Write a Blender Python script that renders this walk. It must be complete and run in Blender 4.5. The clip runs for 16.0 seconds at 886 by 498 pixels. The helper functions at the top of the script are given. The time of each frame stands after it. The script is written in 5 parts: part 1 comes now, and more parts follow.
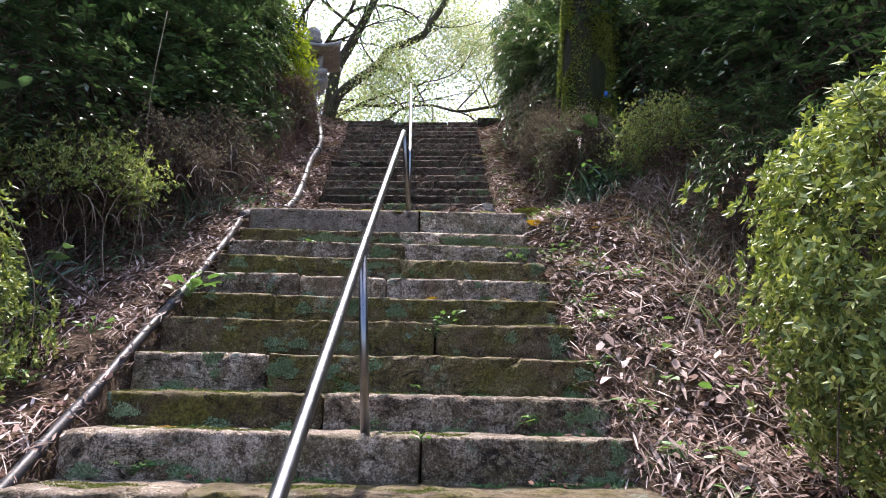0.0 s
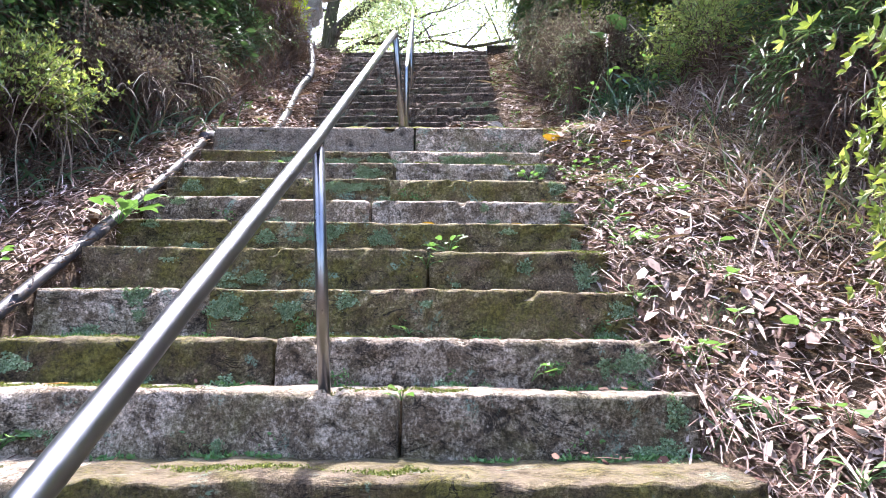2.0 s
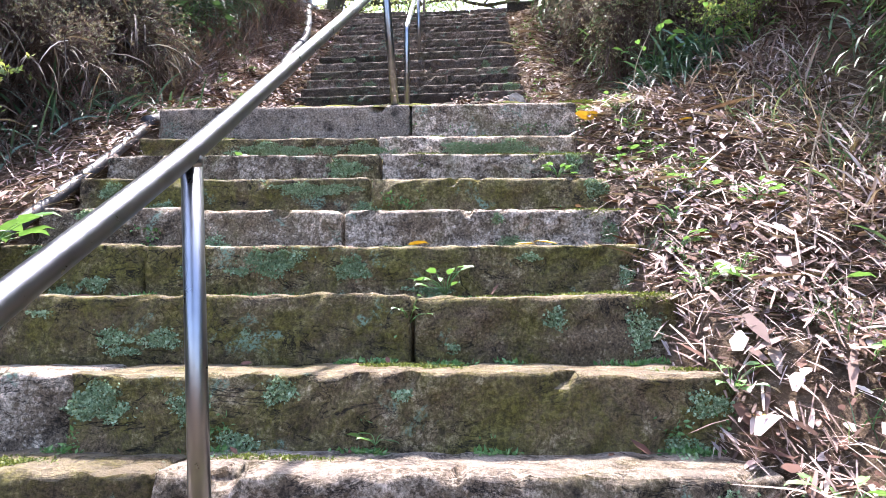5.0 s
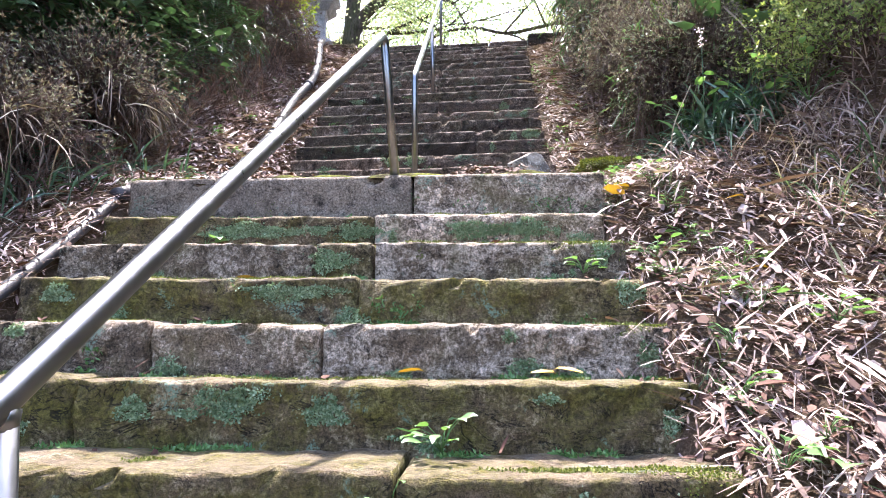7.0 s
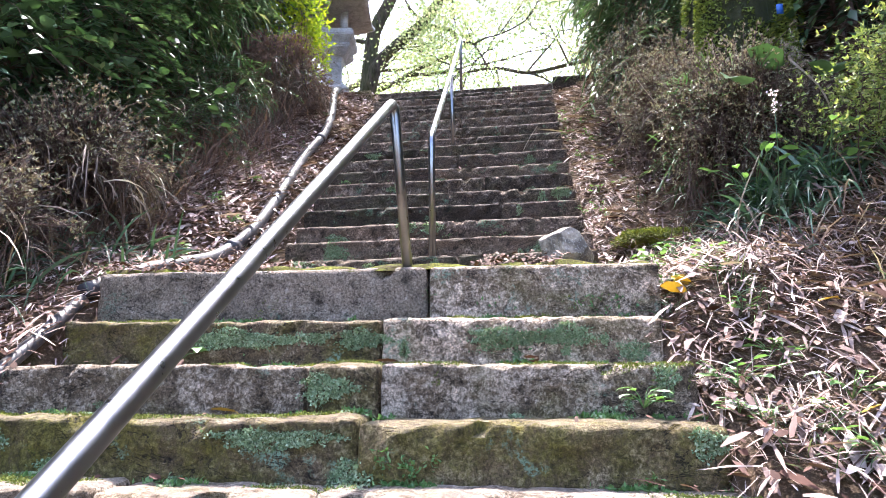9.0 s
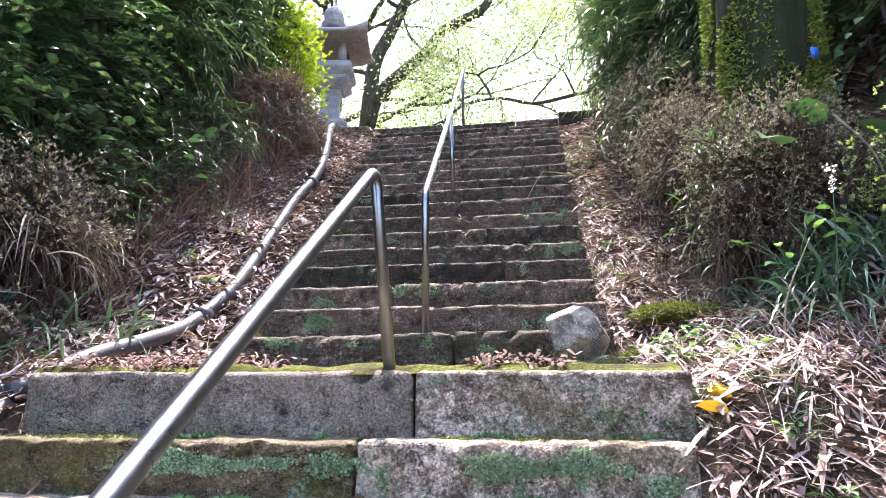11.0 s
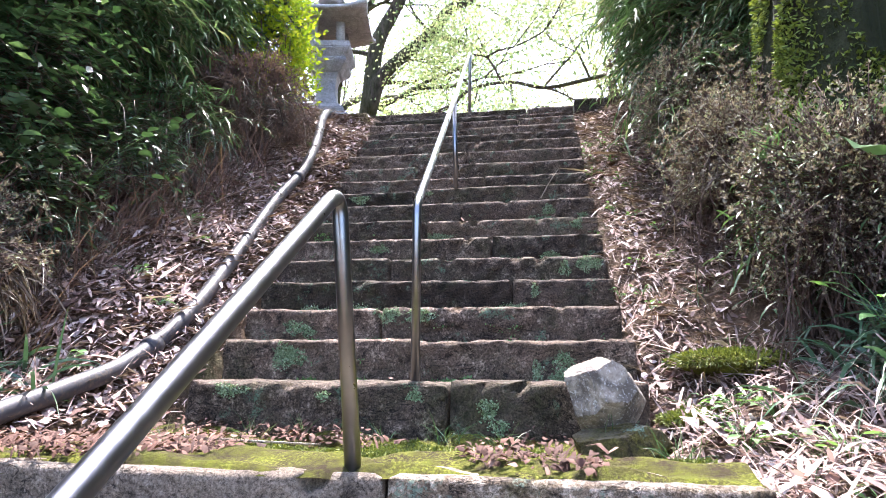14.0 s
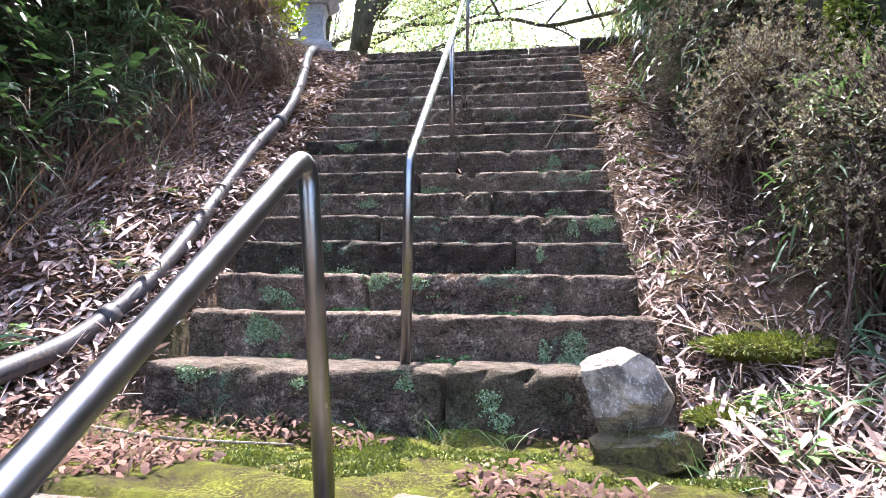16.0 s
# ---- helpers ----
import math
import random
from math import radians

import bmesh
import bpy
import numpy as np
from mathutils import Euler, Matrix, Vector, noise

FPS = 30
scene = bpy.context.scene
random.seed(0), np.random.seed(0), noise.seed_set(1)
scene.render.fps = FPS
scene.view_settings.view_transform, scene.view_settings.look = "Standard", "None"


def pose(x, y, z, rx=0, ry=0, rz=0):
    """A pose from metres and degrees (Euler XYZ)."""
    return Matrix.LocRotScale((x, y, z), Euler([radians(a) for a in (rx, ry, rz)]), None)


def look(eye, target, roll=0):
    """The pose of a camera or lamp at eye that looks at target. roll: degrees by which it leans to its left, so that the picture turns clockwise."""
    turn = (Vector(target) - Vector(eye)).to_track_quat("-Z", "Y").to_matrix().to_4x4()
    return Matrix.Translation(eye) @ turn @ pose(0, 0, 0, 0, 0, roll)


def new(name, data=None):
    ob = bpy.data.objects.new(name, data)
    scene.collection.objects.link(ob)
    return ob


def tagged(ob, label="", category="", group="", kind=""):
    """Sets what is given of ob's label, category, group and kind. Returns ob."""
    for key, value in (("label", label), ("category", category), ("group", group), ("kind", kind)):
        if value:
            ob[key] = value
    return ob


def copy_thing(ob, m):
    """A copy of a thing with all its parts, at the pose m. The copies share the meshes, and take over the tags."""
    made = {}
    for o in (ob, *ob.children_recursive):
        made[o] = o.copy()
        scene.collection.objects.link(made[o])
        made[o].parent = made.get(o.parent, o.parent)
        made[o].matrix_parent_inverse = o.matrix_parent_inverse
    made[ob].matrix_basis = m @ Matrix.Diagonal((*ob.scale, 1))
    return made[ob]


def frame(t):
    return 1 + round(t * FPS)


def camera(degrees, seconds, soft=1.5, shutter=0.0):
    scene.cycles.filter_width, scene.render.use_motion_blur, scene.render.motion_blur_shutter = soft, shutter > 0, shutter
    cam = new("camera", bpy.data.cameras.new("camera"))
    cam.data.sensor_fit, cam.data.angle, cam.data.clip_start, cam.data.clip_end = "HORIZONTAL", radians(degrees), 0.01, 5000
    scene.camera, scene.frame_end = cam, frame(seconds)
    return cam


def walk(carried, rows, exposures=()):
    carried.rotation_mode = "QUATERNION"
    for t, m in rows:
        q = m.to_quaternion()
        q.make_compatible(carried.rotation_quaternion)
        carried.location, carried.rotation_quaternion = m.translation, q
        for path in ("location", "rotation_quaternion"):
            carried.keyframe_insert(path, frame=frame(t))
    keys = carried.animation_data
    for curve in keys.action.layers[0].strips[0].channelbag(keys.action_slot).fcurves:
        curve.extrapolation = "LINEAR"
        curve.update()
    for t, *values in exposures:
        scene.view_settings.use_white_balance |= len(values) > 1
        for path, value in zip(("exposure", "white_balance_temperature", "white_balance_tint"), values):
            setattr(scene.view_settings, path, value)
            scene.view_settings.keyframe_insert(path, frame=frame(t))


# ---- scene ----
cam = camera(66.4, 16.0, 0.75)
UNIT = 0.85          # metres to one unit of the plan below
PATH = [
    (0, (-0.042, -0.37, 1.534), (-0.027, 1.577, 1.989), 1.1),
    (0.5, (-0.046, -0.09, 1.491), (-0.045, 1.867, 1.902), 0.9),
    (1, (-0.032, 0.151, 1.457), (-0.04, 2.114, 1.841), 0.8),
    (1.5, (0.016, 0.443, 1.444), (0.001, 2.411, 1.8), 0.7),
    (2, (0.078, 0.7, 1.5), (0.053, 2.672, 1.829), 0.4),
    (2.5, (0.092, 0.942, 1.568), (0.057, 2.919, 1.869), 0.4),
    (3, (0.107, 1.128, 1.598), (0.063, 3.108, 1.875), 0.3),
    (3.2, (0.133, 1.191, 1.634), (0.075, 3.173, 1.896), 0.2),
    (5.3, (0.192, 1.92, 2.062), (0.085, 3.904, 2.288), 0.1),
    (5.5, (0.193, 1.977, 2.113), (0.078, 3.96, 2.344), 0.2),
    (6, (0.208, 2.106, 2.227), (0.075, 4.087, 2.467), 0.3),
    (6.5, (0.245, 2.258, 2.335), (0.095, 4.235, 2.595), 0.3),
    (7, (0.262, 2.372, 2.474), (0.093, 4.346, 2.754), 0.2),
    (7.5, (0.25, 2.499, 2.563), (0.058, 4.466, 2.868), 0.2),
    (8, (0.227, 2.638, 2.68), (0.02, 4.6, 3.006), 0.0),
    (8.5, (0.219, 2.795, 2.819), (-0.006, 4.751, 3.168), -0.1),
    (9, (0.222, 2.931, 2.91), (-0.013, 4.882, 3.283), -0.1),
    (9.5, (0.219, 3.056, 3.045), (-0.022, 5.001, 3.443), -0.0),
    (9.7, (0.212, 3.105, 3.091), (-0.032, 5.051, 3.485), 0.1),
    (12, (0.248, 3.604, 3.479), (-0.005, 5.536, 3.942), 0.1),
    (12.5, (0.248, 3.727, 3.554), (-0.006, 5.66, 4.008), 0.4),
    (13, (0.226, 3.881, 3.574), (-0.032, 5.816, 4.011), 0.5),
    (13.5, (0.206, 4.008, 3.658), (-0.059, 5.947, 4.071), 0.8),
    (14, (0.21, 4.1, 3.699), (-0.064, 6.044, 4.082), 0.8),
    (14.5, (0.22, 4.212, 3.712), (-0.055, 6.162, 4.058), 0.8),
    (15, (0.209, 4.292, 3.777), (-0.064, 6.249, 4.079), 0.9),
    (15.5, (0.169, 4.419, 3.816), (-0.095, 6.382, 4.071), 1.1),
    (16, (0.134, 4.538, 3.881), (-0.119, 6.508, 4.095), 1.3),
]
walk(cam, [(t, look(Vector(eye) * UNIT, Vector(target) * UNIT, roll)) for t, eye, target, roll in PATH], [(0, 2.0, 6300, 19), (0.6, 2.4, 6200, 19), (1, 2.68, 6050, 19), (2, 3.06, 6000, 19), (7, 3.14, 6150, 19), (13, 3.22, 6080, 19), (16, 3.2, 6080, 19)])

# ---- light ----
SUN_AZ, SUN_EL = radians(-9), radians(65)     # ahead, high, a little to one side
world = bpy.data.worlds.new("sky")
scene.world = world
world.use_nodes = True
wn = world.node_tree
sky = wn.nodes.new("ShaderNodeTexSky")
sky.sky_type, sky.sun_disc = "NISHITA", False
sky.sun_elevation, sky.sun_rotation = SUN_EL, SUN_AZ
sky.air_density, sky.dust_density = 1.0, 3.0
wn.links.new(sky.outputs[0], wn.nodes["Background"].inputs[0])
wn.nodes["Background"].inputs[1].default_value = 0.15
sun = new("sun", bpy.data.lights.new("sun", "SUN"))
sun.data.energy, sun.data.angle, sun.data.color = 2.7, radians(0.6), (1.0, 0.95, 0.87)
toward = Vector((math.sin(SUN_AZ) * math.cos(SUN_EL), math.cos(SUN_AZ) * math.cos(SUN_EL), math.sin(SUN_EL)))
sun.matrix_world = look(toward * 60, (0, 0, 0))

rng = np.random.default_rng(7)


# ---- materials ----
class Nodes:
    """Short hand for building one node material."""
    def __init__(self, name):
        self.m = bpy.data.materials.new(name)
        self.m.use_nodes = True
        self.t = self.m.node_tree
        self.bsdf = self.t.nodes["Principled BSDF"]
        self.out = self.t.nodes["Material Output"]
        self.pos = self.t.nodes.new("ShaderNodeNewGeometry").outputs["Position"]
        plan = self.t.nodes.new("ShaderNodeVectorMath")
        plan.operation = "SCALE"
        plan.inputs["Scale"].default_value = 1 / UNIT
        self.t.links.new(self.pos, plan.inputs[0])
        self.pos = plan.outputs[0]

    def link(self, a, b):
        self.t.links.new(a, b)

    def noise(self, scale, detail=5, rough=0.6, stretch=None, dist=0.0):
        n = self.t.nodes.new("ShaderNodeTexNoise")
        n.inputs["Scale"].default_value, n.inputs["Detail"].default_value = scale, detail
        n.inputs["Roughness"].default_value, n.inputs["Distortion"].default_value = rough, dist
        src = self.pos
        if stretch:
            mp = self.t.nodes.new("ShaderNodeMapping")
            mp.inputs["Scale"].default_value = stretch
            self.link(src, mp.inputs["Vector"])
            src = mp.outputs[0]
        self.link(src, n.inputs["Vector"])
        return n.outputs["Fac"]

    def ramp(self, fac, stops):
        r = self.t.nodes.new("ShaderNodeValToRGB")
        e = r.color_ramp.elements
        while len(e) < len(stops):
            e.new(0.5)
        for el, (p, c) in zip(e, stops):
            el.position = p
            el.color = (*c, 1) if len(c) == 3 else c
        self.link(fac, r.inputs[0])
        return r.outputs[0]

    def mask(self, fac, lo, hi):
        return self.ramp(fac, [(lo, (0, 0, 0)), (hi, (1, 1, 1))])

    def mix(self, fac, a, b, mode="MIX"):
        x = self.t.nodes.new("ShaderNodeMix")
        x.data_type, x.blend_type = "RGBA", mode
        for sock, v in ((x.inputs[0], fac), (x.inputs[6], a), (x.inputs[7], b)):
            if isinstance(v, (int, float)):
                sock.default_value = v
            elif isinstance(v, tuple):
                sock.default_value = (*v, 1)
            else:
                self.link(v, sock)
        return x.outputs[2]

    def math(self, op, a, b):
        x = self.t.nodes.new("ShaderNodeMath")
        x.operation = op
        for sock, v in ((x.inputs[0], a), (x.inputs[1], b)):
            if isinstance(v, (int, float)):
                sock.default_value = v
            else:
                self.link(v, sock)
        return x.outputs[0]

    def bump(self, height, strength, distance=0.01):
        b = self.t.nodes.new("ShaderNodeBump")
        b.inputs["Strength"].default_value, b.inputs["Distance"].default_value = strength, distance
        self.link(height, b.inputs["Height"])
        self.link(b.outputs[0], self.bsdf.inputs["Normal"])

    def done(self, color=None, rough=0.8, metal=0.0, spec=0.3):
        if color is not None:
            if isinstance(color, tuple):
                self.bsdf.inputs["Base Color"].default_value = (*color, 1)
            else:
                self.link(color, self.bsdf.inputs["Base Color"])
        if isinstance(rough, (int, float)):
            self.bsdf.inputs["Roughness"].default_value = rough
        else:
            self.link(rough, self.bsdf.inputs["Roughness"])
        self.bsdf.inputs["Metallic"].default_value = metal
        self.bsdf.inputs["Specular IOR Level"].default_value = spec
        return self.m


def leaf_material(name, stops, translucency=0.35, rough=0.45, spec=0.4, glow=(1.25, 1.3, 0.65)):
    """Leaf colours drawn at random for each leaf, with light shining through."""
    n = Nodes(name)
    island = n.t.nodes.new("ShaderNodeNewGeometry").outputs["Random Per Island"]
    col = n.ramp(island, stops)
    col = n.mix(n.mask(n.noise(2.2, 3), 0.35, 0.7), col, n.mix(0.5, col, stops[0][1]))
    m = n.done(col, rough, spec=spec)
    tr = n.t.nodes.new("ShaderNodeBsdfTranslucent")
    bright = n.mix(1.0, col, glow, "MULTIPLY")
    n.link(bright, tr.inputs[0])
    mx = n.t.nodes.new("ShaderNodeMixShader")
    mx.inputs[0].default_value = translucency
    n.link(n.bsdf.outputs[0], mx.inputs[1])
    n.link(tr.outputs[0], mx.inputs[2])
    n.link(mx.outputs[0], n.out.inputs[0])
    return m


def stone_material(name, dark, light, moss, lichen, moss_amount, lichen_amount, crust=0.5, moss_from=0.47, tones=((0.72, 0.68, 0.63), (1.0, 0.96, 0.92), (1.35, 1.27, 1.2)), contrast=1.0):
    """Weathered stone: a dark grained body, a pale crust broken up by the grain, moss film and lichen."""
    n = Nodes(name)
    rnd = n.t.nodes.new("ShaderNodeObjectInfo").outputs["Random"]
    grain, lumps, grit = n.noise(46, 7, 0.75, None, 0.3), n.noise(13, 6, 0.7, None, 0.4), n.noise(95, 5, 0.8)
    big = n.noise(2.7, 6, 0.7, None, 0.6)
    col = n.mix(n.mask(n.noise(4.5, 8, 0.75), 0.36, 0.66), dark, (dark[0] * 1.5, dark[1] * 1.45, dark[2] * 1.4))
    # the crust holds where grain and patches are both high
    level = n.math("ADD", n.math("MULTIPLY", grain, 0.5), n.math("ADD", n.math("MULTIPLY", lumps, 0.3), n.math("MULTIPLY", big, 0.35)))
    col = n.mix(n.mask(level, 0.66 - 0.18 * crust, 0.76 - 0.18 * crust), col, light)
    col = n.mix(1.0, col, n.ramp(rnd, [(0, tones[0]), (0.5, tones[1]), (1, tones[2])]), "MULTIPLY")
    # pits and grit: dark lows, bright grains, relief shading put into the colour
    lo = 1 - 0.78 * contrast
    col = n.mix(1.0, col, n.ramp(grit, [(0.34, (lo, lo * 0.97, lo * 0.94)), (0.47, (0.96, 0.95, 0.94)), (0.62, (1 + 0.85 * contrast,) * 3)]), "MULTIPLY")
    col = n.mix(1.0, col, n.ramp(lumps, [(0.32, (lo * 1.1,) * 3), (0.45, (1, 1, 1)), (0.66, (1 + 0.2 * contrast,) * 3)]), "MULTIPLY")
    # thin fissures along the bed of the stone
    wander = n.math("ABSOLUTE", n.math("SUBTRACT", n.noise(5.5, 5, 0.62, (0.6, 0.6, 1.5), 1.2), 0.5), 0.0)
    crack = n.math("MULTIPLY", n.math("SUBTRACT", 1.0, n.mask(wander, 0.003, 0.014)), n.mask(n.noise(3.7, 3), 0.45, 0.55))
    # moss film, thicker on the high grains
    film = n.math("MULTIPLY", n.mask(n.math("ADD", n.math("MULTIPLY", n.noise(2.3, 7, 0.7, None, 0.6), 0.8), n.math("MULTIPLY", lumps, 0.2)), moss_from, moss_from + 0.16), moss_amount)
    green = n.mix(n.mask(grain, 0.40, 0.60), (moss[0] * 0.25, moss[1] * 0.27, moss[2] * 0.3), moss)
    col = n.mix(film, col, green)
    spots = n.math("MULTIPLY", n.mask(n.noise(5.0, 5, 0.65, None, 0.4), 0.60, 0.66), n.mask(n.noise(75, 4, 0.7), 0.45, 0.55))
    col = n.mix(n.math("MULTIPLY", spots, lichen_amount), col, lichen)
    col = n.mix(n.math("MULTIPLY", crack, 0.85 * contrast), col, (0.012, 0.010, 0.008))
    # upward faces paler in patches: sky light put into the colour
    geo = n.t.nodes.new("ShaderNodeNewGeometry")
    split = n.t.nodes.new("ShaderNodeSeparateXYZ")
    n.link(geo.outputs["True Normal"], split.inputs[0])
    worn_lit = n.math("MULTIPLY", n.mask(split.outputs[2], 0.55, 0.85), n.mask(n.noise(8, 6, 0.75), 0.40, 0.56))
    col = n.mix(n.math("MULTIPLY", worn_lit, 0.4), col, (light[0] * 1.15, light[1] * 1.1, light[2] * 1.1))
    n.bump(n.math("SUBTRACT", n.math("ADD", n.math("MULTIPLY", lumps, 1.3), n.math("ADD", n.math("MULTIPLY", grain, 0.9), n.math("MULTIPLY", grit, 0.3))), n.math("MULTIPLY", crack, 0.4)), 1.0, 0.035 * contrast)
    return n.done(col, 0.9, spec=0.22)


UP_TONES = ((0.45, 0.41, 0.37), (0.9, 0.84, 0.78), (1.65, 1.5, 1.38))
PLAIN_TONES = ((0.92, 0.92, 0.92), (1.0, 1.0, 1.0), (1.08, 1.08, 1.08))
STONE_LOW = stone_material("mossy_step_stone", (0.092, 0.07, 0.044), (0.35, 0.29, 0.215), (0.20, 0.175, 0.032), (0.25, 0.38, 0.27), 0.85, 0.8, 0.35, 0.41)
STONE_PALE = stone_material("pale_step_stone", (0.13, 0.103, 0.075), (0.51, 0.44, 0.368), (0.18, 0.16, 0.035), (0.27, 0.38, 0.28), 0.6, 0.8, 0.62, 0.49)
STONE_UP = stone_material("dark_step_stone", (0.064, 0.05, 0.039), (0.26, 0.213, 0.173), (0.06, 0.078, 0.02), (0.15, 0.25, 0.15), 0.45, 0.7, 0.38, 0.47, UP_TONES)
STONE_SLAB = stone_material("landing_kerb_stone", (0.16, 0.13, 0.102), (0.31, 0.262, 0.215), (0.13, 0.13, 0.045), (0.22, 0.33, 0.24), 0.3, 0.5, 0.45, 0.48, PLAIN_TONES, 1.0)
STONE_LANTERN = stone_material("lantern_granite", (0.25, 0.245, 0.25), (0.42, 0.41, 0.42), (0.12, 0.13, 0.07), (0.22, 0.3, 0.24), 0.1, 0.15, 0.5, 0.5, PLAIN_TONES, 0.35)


def rock():
    n = Nodes("boulder_stone")
    col = n.mix(n.mask(n.noise(7, 6, 0.65, None, 0.8), 0.42, 0.58), (0.10, 0.084, 0.07), (0.30, 0.25, 0.20))
    col = n.mix(n.math("MULTIPLY", n.mask(n.noise(16, 6, 0.7, None, 0.5), 0.54, 0.66), 0.75), col, (0.10, 0.085, 0.07))
    col = n.mix(n.math("MULTIPLY", n.mask(n.noise(90, 3), 0.55, 0.7), 0.4), col, (0.75, 0.72, 0.68))
    n.bump(n.math("ADD", n.noise(40, 7, 0.7), n.noise(9, 5)), 0.7, 0.012)
    return n.done(col, 0.85, spec=0.25)


STONE_ROCK = rock()


def steel():
    n = Nodes("brushed_steel")
    r = n.ramp(n.noise(25, 4), [(0.3, (0.27, 0.27, 0.27)), (0.75, (0.38, 0.38, 0.38))])
    col = n.mix(n.mask(n.noise(5, 3), 0.4, 0.7), (0.235, 0.24, 0.25), (0.17, 0.17, 0.185))
    n.bump(n.noise(90, 2), 0.02, 0.002)
    return n.done(col, r, 1.0)


def earth():
    n = Nodes("leafy_earth")
    col = n.mix(n.mask(n.noise(3.1, 6), 0.35, 0.7), (0.055, 0.036, 0.022), (0.15, 0.10, 0.065))
    col = n.mix(n.mask(n.noise(60, 6, 0.75), 0.5, 0.72), col, (0.26, 0.18, 0.12))
    col = n.mix(n.math("MULTIPLY", n.mask(n.noise(1.1, 4), 0.58, 0.7), 0.5), col, (0.06, 0.085, 0.025))
    n.bump(n.math("ADD", n.noise(40, 7, 0.75), n.noise(9, 4)), 1.0, 0.03)
    return n.done(col, 0.95, spec=0.15)


def moss_ground():
    n = Nodes("landing_moss")
    col = n.mix(n.mask(n.noise(9, 6, 0.7), 0.4, 0.62), (0.06, 0.045, 0.025), (0.13, 0.14, 0.02))
    col = n.mix(n.math("MULTIPLY", n.mask(n.noise(90, 4), 0.45, 0.7), n.mask(n.noise(5, 5), 0.45, 0.6)), col, (0.30, 0.32, 0.05))
    n.bump(n.math("ADD", n.noise(120, 5, 0.8), n.noise(18, 4)), 1.0, 0.02)
    return n.done(col, 0.95, spec=0.1)


def bark(name, dark, light, moss_amount, moss=(0.11, 0.15, 0.02)):
    n = Nodes(name)
    col = n.mix(n.mask(n.noise(16, 7, 0.7, (1, 1, 0.3)), 0.35, 0.68), dark, light)
    m = n.math("MULTIPLY", n.mask(n.noise(2.6, 5, 0.6, (1, 1, 0.22), 0.3), 0.42, 0.50), moss_amount)
    green = n.mix(n.mask(n.noise(70, 5, 0.8), 0.35, 0.7), (moss[0] * 0.35, moss[1] * 0.4, moss[2]), moss)
    col = n.mix(m, col, green)
    n.bump(n.math("ADD", n.noise(30, 8, 0.75, (1, 1, 0.35)), n.noise(110, 4)), 1.0, 0.03)
    return n.done(col, 0.92, spec=0.2)


def pipe_plastic():
    n = Nodes("weathered_grey_plastic")
    col = n.mix(n.mask(n.noise(5, 6), 0.4, 0.7), (0.04, 0.039, 0.045), (0.022, 0.021, 0.024))
    col = n.mix(n.math("MULTIPLY", n.mask(n.noise(40, 5), 0.5, 0.66), 0.8), col, (0.09, 0.07, 0.05))
    n.bump(n.noise(30, 4), 0.2, 0.004)
    return n.done(col, 0.5, spec=0.35)


STEEL, EARTH, MOSS_GROUND, PIPE = steel(), earth(), moss_ground(), pipe_plastic()
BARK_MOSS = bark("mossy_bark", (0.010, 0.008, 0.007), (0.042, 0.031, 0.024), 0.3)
BARK_TREE = bark("cherry_bark", (0.035, 0.028, 0.022), (0.16, 0.13, 0.11), 0.35)
TWIG = bark("twig_bark", (0.07, 0.045, 0.035), (0.22, 0.15, 0.12), 0.0)
PALE_TWIG = bark("dry_stalk", (0.30, 0.24, 0.17), (0.5, 0.42, 0.32), 0.0)

LITTER = leaf_material("bamboo_litter", [(0, (0.08, 0.048, 0.04)), (0.4, (0.235, 0.16, 0.135)), (0.75, (0.40, 0.31, 0.27)), (1, (0.52, 0.43, 0.385))], 0.08, 0.75, 0.2)
LITTER_PINK = leaf_material("pink_tan_litter", [(0, (0.11, 0.062, 0.05)), (0.4, (0.32, 0.215, 0.185)), (0.75, (0.52, 0.40, 0.36)), (1, (0.68, 0.57, 0.54))], 0.08, 0.75, 0.2)
BROWN = leaf_material("brown_fallen_leaves", [(0, (0.04, 0.019, 0.013)), (0.5, (0.085, 0.04, 0.029)), (0.85, (0.135, 0.07, 0.05)), (1, (0.24, 0.15, 0.11))], 0.08, 0.75, 0.15)
YELLOW = leaf_material("yellow_fallen_leaf", [(0, (0.42, 0.22, 0.015)), (1, (0.55, 0.34, 0.03))], 0.1)
DRY = leaf_material("dry_grass", [(0, (0.11, 0.075, 0.052)), (0.5, (0.26, 0.19, 0.135)), (1, (0.50, 0.42, 0.32))], 0.15, 0.7, 0.2)
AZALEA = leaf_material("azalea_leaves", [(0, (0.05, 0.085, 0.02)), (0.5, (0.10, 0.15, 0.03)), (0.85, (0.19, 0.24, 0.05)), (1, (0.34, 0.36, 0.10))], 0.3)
# sun on the leaves is put into the paler colours of these two
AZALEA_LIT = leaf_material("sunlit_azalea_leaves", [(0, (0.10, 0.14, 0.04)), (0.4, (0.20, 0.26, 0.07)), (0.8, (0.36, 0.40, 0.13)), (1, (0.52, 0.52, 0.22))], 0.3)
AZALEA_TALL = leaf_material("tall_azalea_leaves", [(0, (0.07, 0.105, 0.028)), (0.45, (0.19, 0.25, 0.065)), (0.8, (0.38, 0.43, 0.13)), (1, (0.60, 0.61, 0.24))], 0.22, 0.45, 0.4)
AZALEA_DRY = leaf_material("half_dry_azalea_leaves", [(0, (0.075, 0.062, 0.042)), (0.4, (0.18, 0.148, 0.10)), (0.75, (0.31, 0.25, 0.175)), (0.9, (0.26, 0.28, 0.15)), (1, (0.40, 0.42, 0.24))], 0.15, 0.7, 0.2, (1.1, 1.05, 0.85))
